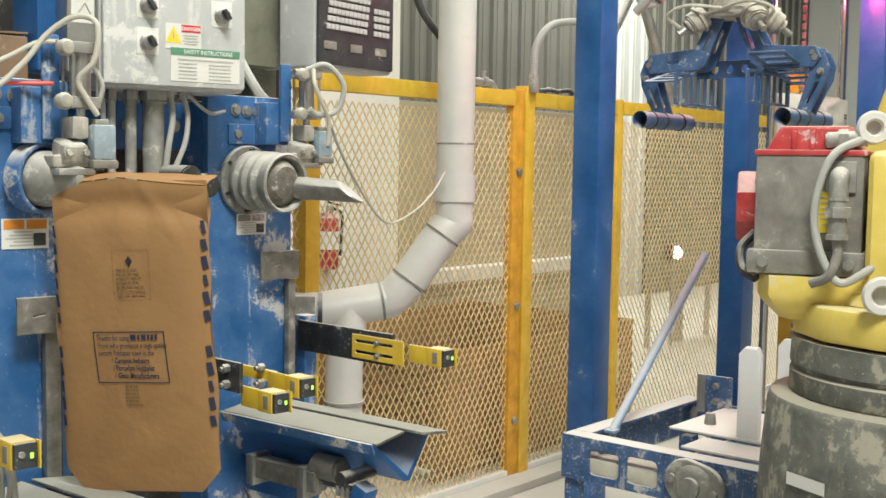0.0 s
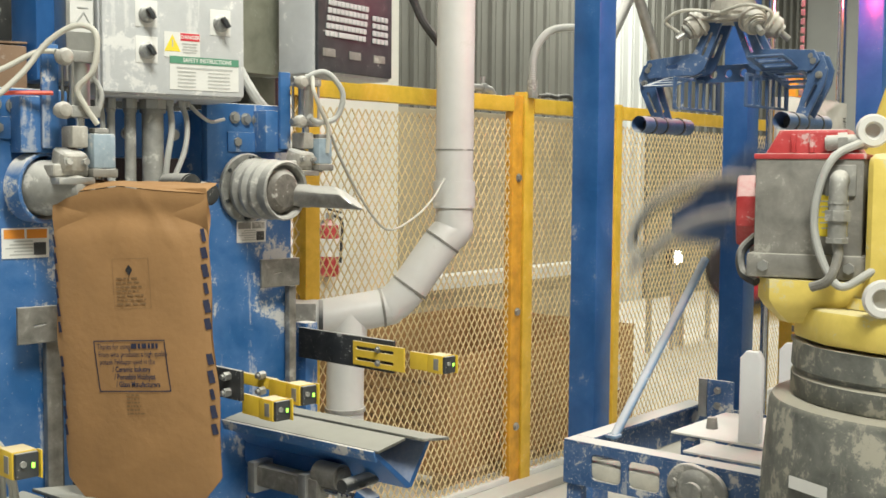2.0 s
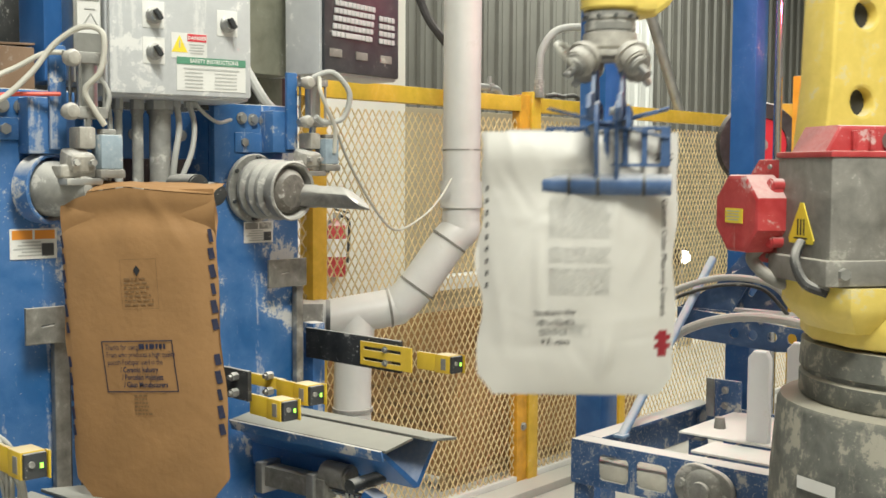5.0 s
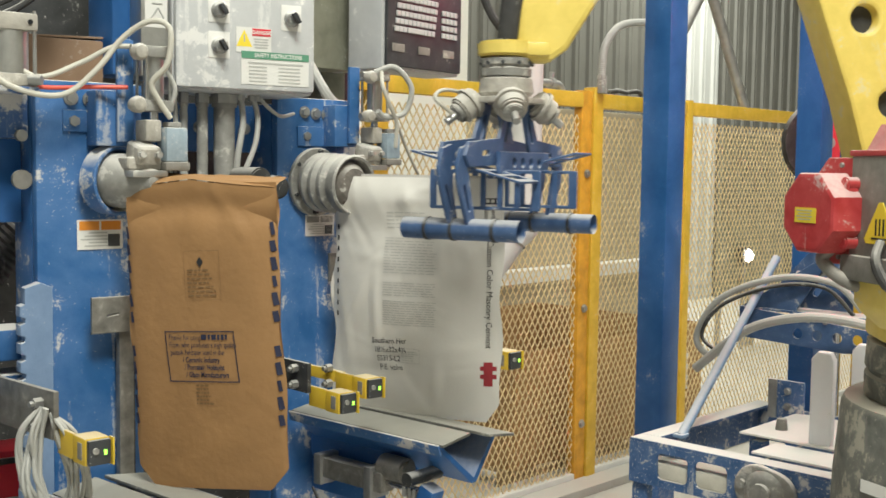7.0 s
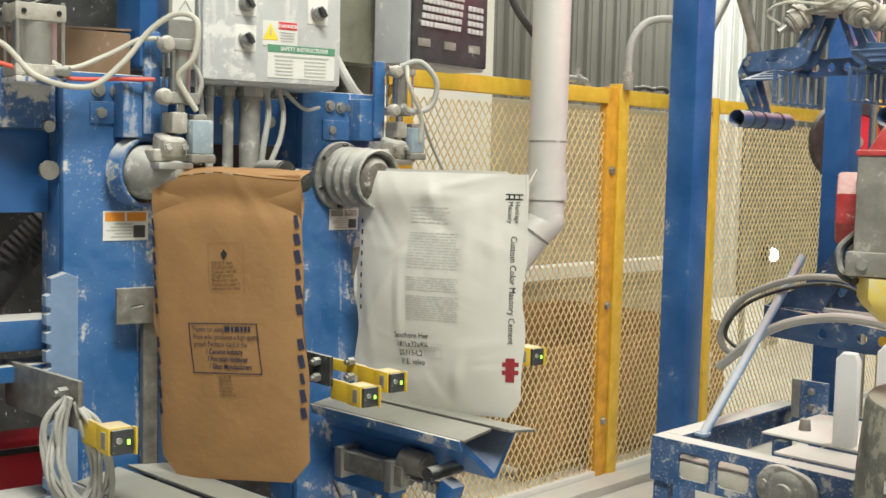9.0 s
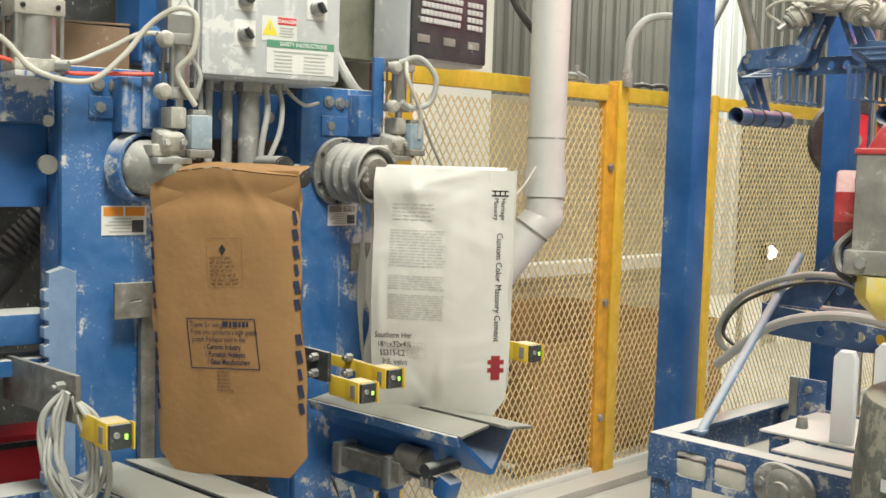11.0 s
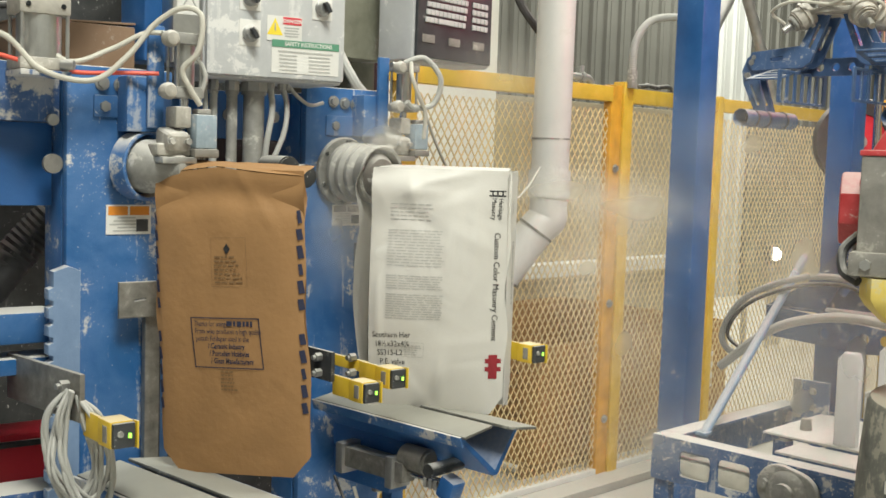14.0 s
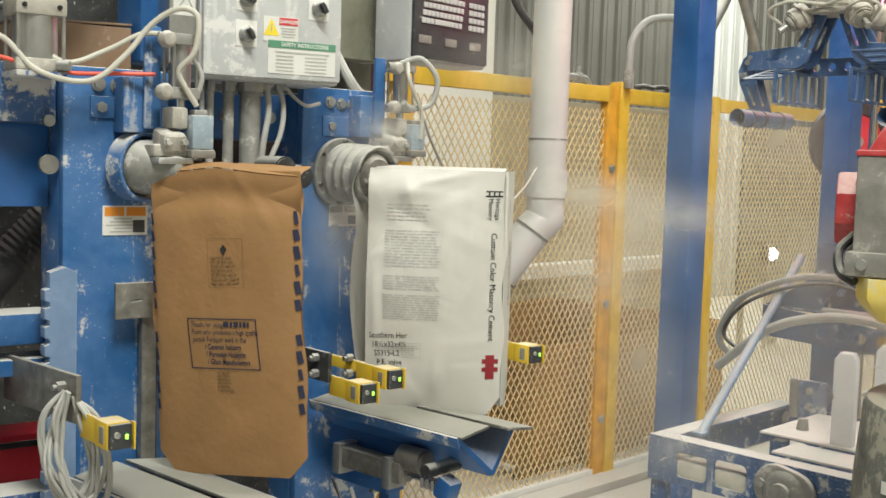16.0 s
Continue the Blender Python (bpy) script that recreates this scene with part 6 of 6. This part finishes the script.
for x in (-1, 1):
    jaw = new("jaw")
    jaw.parent = grip
    jaw["label"] = "blue pipe jaw with slotted arm and grate"
    for y in (-0.024, 0.024):
        outl = [(0.25, 0.20), (0.29, 0.19), (0.307, 0.15), (0.30, 0.11), (0.245, 0.0), (0.21, 0.0), (0.25, 0.12)]
        part("jaw_arm", plate([(x * a, b) for a, b in outl], [[(x * a, b) for a, b in slot(0.26, 0.075, 0.075, 0.014, 63)]], 0.010, pose(0, y, 0) @ UPX), BLUE_GRIP, jaw)
        bolt(jaw, (x * 0.27, y - 0.006, 0.175), (0, -1, 0), 0.010)
    bm = rod(B(), (x * 0.23, -0.155, 0), (x * 0.23, 0.155, 0), 0.026, seg=28)
    bm.faces.ensure_lookup_table()
    caps = [f for f in bm.faces if len(f.verts) > 4]
    r = bmesh.ops.inset_region(bm, faces=caps, thickness=0.006, use_even_offset=True)
    bmesh.ops.translate(bm, verts=list({v for f in caps if abs(f.calc_center_median().y) > 0.1 and f.calc_center_median().y < 0 for v in f.verts}), vec=(0, 0.07, 0))
    bmesh.ops.translate(bm, verts=list({v for f in caps if f.calc_center_median().y > 0.1 for v in f.verts}), vec=(0, -0.07, 0))
    tb_ = part("pipe", bm, BLUE_GRIP, jaw, "blue pipe with black bands")
    for y in (-0.09, -0.02, 0.09):
        part("band", rod(B(), (x * 0.23, y - 0.004, 0), (x * 0.23, y + 0.004, 0), 0.0285, seg=28), BLACK, jaw)
    holes = [rect(-0.135 + 0.046 * k, -0.10 + 0.046 * k, -0.045, 0.04, 0.004) for k in range(6)]
    part("grate", plate(rect(-0.15, 0.15, -0.055, 0.055, 0.004), holes, 0.006, pose(x * 0.17, 0, 0.15, 0, 14 * x, 90)), BLUE_GRIP, jaw)
    part("grate", plate(rect(-0.15, 0.15, -0.05, 0.045, 0.004), holes, 0.006, on_face(x * 0.115, 0, 0.095)), BLUE_GRIP, jaw)
    for yy, zz in ((-0.03, 0.135), (-0.03, 0.19)):
        bolt(jaw, (x * (0.285 if zz < 0.15 else 0.262), yy, zz), (0, -1, 0), 0.008)
    JAWS.append(jaw)


# ---- dust that blows from the valve when the bag is full ----
def wisp(w, h, seed, mat):
    verts, faces, nx, nz = [], [], 16, 10
    for j in range(nz + 1):
        for i in range(nx + 1):
            u, v = i / nx * 2 - 1, j / nz * 2 - 1
            verts.append((u * w / 2, 0.10 * w * (u * u + v * v) * 0.5 + 0.04 * noise.noise(Vector((u * 2 + seed, v * 2, seed))), v * h / 2))
    for j in range(nz):
        for i in range(nx):
            a = j * (nx + 1) + i
            faces.append((a, a + 1, a + nx + 2, a + nx + 1))
    me = bpy.data.meshes.new("dust_wisp")
    me.from_pydata(verts, [], faces)
    me.materials.append(mat)
    me.polygons.foreach_set("use_smooth", [True] * len(faces))
    ob = new("dust_wisp", me)
    return tagged(ob, "drifting wisp of pale cement dust in the air", "dust", "dust wisps", "stuff")


# centre, size, time of leaving, drift
PUFFS = [((-2.02, 2.42, 1.61), (0.62, 0.20), 11.75, (0.10, 0.10, -0.05), HAZE_THICK), ((-2.0, 2.75, 1.60), (0.75, 0.26), 11.9, (0.15, 0.15, -0.10), HAZE_THICK),
         ((-2.2, 1.95, 1.69), (0.40, 0.22), 11.7, (0.02, 0.02, 0.03), HAZE_THICK), ((-2.30, 1.90, 1.50), (0.42, 0.55), 11.9, (0.0, 0.0, -0.06), HAZE),
         ((-2.15, 2.95, 1.50), (0.85, 0.70), 12.2, (0.05, 0.05, -0.05), HAZE), ((-2.05, 2.85, 1.10), (0.85, 0.62), 12.6, (0.05, 0.05, -0.05), HAZE),
         ((-1.55, 3.0, 1.42), (0.85, 0.80), 12.7, (0.06, 0.06, -0.02), HAZE), ((-1.50, 2.95, 1.0), (0.80, 0.60), 13.0, (0.05, 0.05, 0.02), HAZE),
         ((-2.05, 2.25, 1.86), (0.60, 0.30), 12.1, (0.04, 0.04, 0.04), HAZE), ((-1.98, 2.55, 1.40), (0.70, 0.45), 12.3, (0.05, 0.05, -0.08), HAZE),
         ((-1.35, 2.95, 1.15), (0.95, 0.85), 13.1, (0.05, 0.05, 0.03), HAZE), ((-1.75, 3.05, 1.72), (0.95, 0.55), 13.0, (0.06, 0.06, 0.02), HAZE), ((-1.85, 2.75, 0.85), (0.9, 0.55), 13.3, (0.05, 0.05, -0.02), HAZE)]
WISPS = [wisp(*size, 3.1 * k, mat) for k, (c, size, t, d, mat) in enumerate(PUFFS)]


# ---- what moves ----
def ease(rows, t):
    for (a, va), (b, vb) in zip(rows, rows[1:]):
        if a <= t <= b:
            k = (t - a) / (b - a)
            k = k * k * (3 - 2 * k)
            return [p + (q - p) * k for p, q in zip(va, vb)]
    return rows[-1][1] if t > rows[-1][0] else rows[0][1]


HOME = (-1.57, 3.21, 1.80, 0)
PICK = (-1.50, 3.62, 1.74, 0)
GZ = -75
SPOUT = (-2.10, 2.205, 1.49, GZ)
GRIP = [(0, HOME), (2.25, HOME), (2.45, (-1.57, 3.22, 1.87, 0)), (2.8, (-1.51, 3.36, 2.14, 0)), (3.0, (-1.47, 3.49, 2.03, 0)), (3.2, (-1.45, 3.56, 1.86, 0)), (3.5, PICK), (3.75, PICK),
        (4.3, (-1.5, 3.3, 2.25, -10)), (5.0, (-1.52, 2.4, 1.62, -60)), (5.3, (-1.59, 2.205, 1.49, GZ)), (5.5, (-1.69, 2.205, 1.49, GZ)),
        (5.75, (-1.90, 2.205, 1.49, GZ)), (6.05, SPOUT), (6.45, SPOUT), (6.65, (-1.99, 2.205, 1.50, GZ)), (7.0, (-1.87, 2.18, 1.50, GZ)),
        (7.25, (-1.73, 2.175, 1.505, GZ)), (7.5, (-1.53, 2.16, 1.525, GZ)), (7.8, (-1.46, 2.62, 1.72, -20)), (8.05, (-1.56, 3.12, 1.79, -2)), (8.3, HOME), (16, HOME)]
JAW = [(0, (0.0,)), (3.5, (0.0,)), (3.7, (0.165,)), (6.2, (0.165,)), (6.5, (0.0,)), (16, (0.0,))]
TURN = [(0, (0.0,)), (2.6, (0.0,)), (3.3, (-12.0,)), (3.75, (-12.0,)), (5.3, (42.0,)), (6.05, (44.0,)), (6.45, (44.0,)), (7.0, (42.0,)), (7.5, (40.0,)), (8.3, (0.0,)), (16, (0.0,))]


def robot_pose(g, turn_deg):
    """Turret, arm and wrist poses in the robot's space for a gripper pose and a turn of the turret."""
    x, y, z, rz = g
    w = Vector((x - RB.x, y - RB.y, z + 0.375 + 0.18))
    tur = pose(0, 0, 0, 0, 0, turn_deg)
    sh = tur @ SH
    flat = Vector((w.x - sh.x, w.y - sh.y, 0))
    yaw = math.degrees(math.atan2(flat.y, flat.x))
    reach, h = flat.length - WB, w.z + WU - sh.z
    d = min(math.hypot(reach, h), L1 + L2 - 0.01)
    a1 = math.atan2(h, reach) + math.acos((L1 * L1 + d * d - L2 * L2) / (2 * L1 * d))
    ex, ez = L1 * math.cos(a1), L1 * math.sin(a1)
    a2 = math.atan2(h - ez, reach - ex)
    face = pose(sh.x, sh.y, sh.z, 0, 0, yaw)
    low = face @ pose(0, 0, 0, 0, 90 - math.degrees(a1), 0)
    upp = face @ pose(ex, 0.1, ez) @ pose(0, 0, 0, 0, -math.degrees(a2), 0)
    wri = pose(w.x, w.y, w.z, 0, 0, yaw + 180)
    return tur, low, upp, wri


def motions():
    times = sorted({t for t, _ in GRIP} | {k / 4 for k in range(8, 35)} | {t for t, _ in TURN})
    gr = [(t, pose(*ease(GRIP, t)[:3], 0, 0, ease(GRIP, t)[3])) for t in times]
    walk(grip, gr)
    poses = [(t, robot_pose(ease(GRIP, t), ease(TURN, t)[0])) for t in times]
    for ob, k in ((turret, 0), (lower_arm, 1), (upper_arm, 2), (wrist, 3)):
        walk(ob, [(t, p[k]) for t, p in poses])
    for jaw, s in zip(JAWS, (1, -1)):
        walk(jaw, [(t, pose(s * v[0], 0, 0)) for t, v in JAW])
    # the white bag: in the magazine, in the gripper, on the spout
    final = pose(-2.385, 2.055, 1.618, 0, 0, 25)
    full = pose(-2.406, 2.05, 1.618, 0, 0, 39)
    to_grip = pose(*SPOUT[:3], 0, 0, SPOUT[3]).inverted() @ final
    pick = pose(*PICK[:3], 0, 0, PICK[3]) @ to_grip
    stored = pose(-1.56, 3.5, 1.90, 0, 0, 84)
    rows = [(0, stored), (3.3, stored), (3.7, pick)]
    rows += [(t, m @ to_grip) for t, m in gr if 3.75 <= t <= 6.05]
    rows += [(6.2, final), (9.0, final), (12.0, full), (16, full)]
    walk(white, rows)
    # its panels unfold as it fills
    fill = [(0, 0.0), (6.5, 0.0), (9.2, 0.0), (10.2, 0.35), (11.0, 0.8), (11.5, 0.95), (12.0, 1.0), (12.6, 1.0), (16, 1.0)]

    def spread(k):
        return SEAM * (1 - math.cos(radians(80 * k))) - 0.055 * k, SEAM * math.sin(radians(80 * k))

    walk(FP, [(t, pose(-spread(k)[0], -spread(k)[1], 0)) for t, k in fill])
    walk(BP, [(t, pose(0.055 * k, 0, 0)) for t, k in fill])
    walk(LP, [(t, pose(0.055 * k, 0, 0, 0, 0, -80 * k)) for t, k in fill])
    walk(GP, [(t, pose(WW - 0.035 * k, -0.001, 0, 0, 0, math.degrees(math.asin(min(1, spread(k)[1] / GL))))) for t, k in fill])
    walk(TP, [(t, pose(0, 0.002, 0.006, -85 * k, 0, 0)) for t, k in fill])
    # the lifting arm drops along the tower
    up, mid, low = (pose(-2.13, 4.2, z) for z in (2.5, 1.5, 1.10))
    walk(la, [(0, up), (1.75, up), (2.0, mid), (2.25, low), (16, low)])
    # its pulley wheel comes up as the arm drops
    walk(reel, [(t, pose(-2.34, 5.0, z, 0, 0, 45)) for t, z in ((0, 0.26), (1.75, 0.26), (2.0, 1.2), (2.25, 1.78), (16, 1.78))])
    # dust: kept in the hopper, blown out, then drifting
    for k, (ob, (c, size, t, d, mat)) in enumerate(zip(WISPS, PUFFS)):
        c, d = Vector(c), Vector(d)
        inside = pose(-3.5, 1.0 + 0.03 * k, 1.2, 0, 0, 82)
        out = lambda p: pose(p.x, p.y, p.z, 0, 0, 45 + 6 * (k % 3 - 1))
        walk(ob, [(0, inside), (t - 0.3, inside), (t, out(c - d * 0.6)), (t + 0.8, out(c)), (16, out(c + d))])


motions()
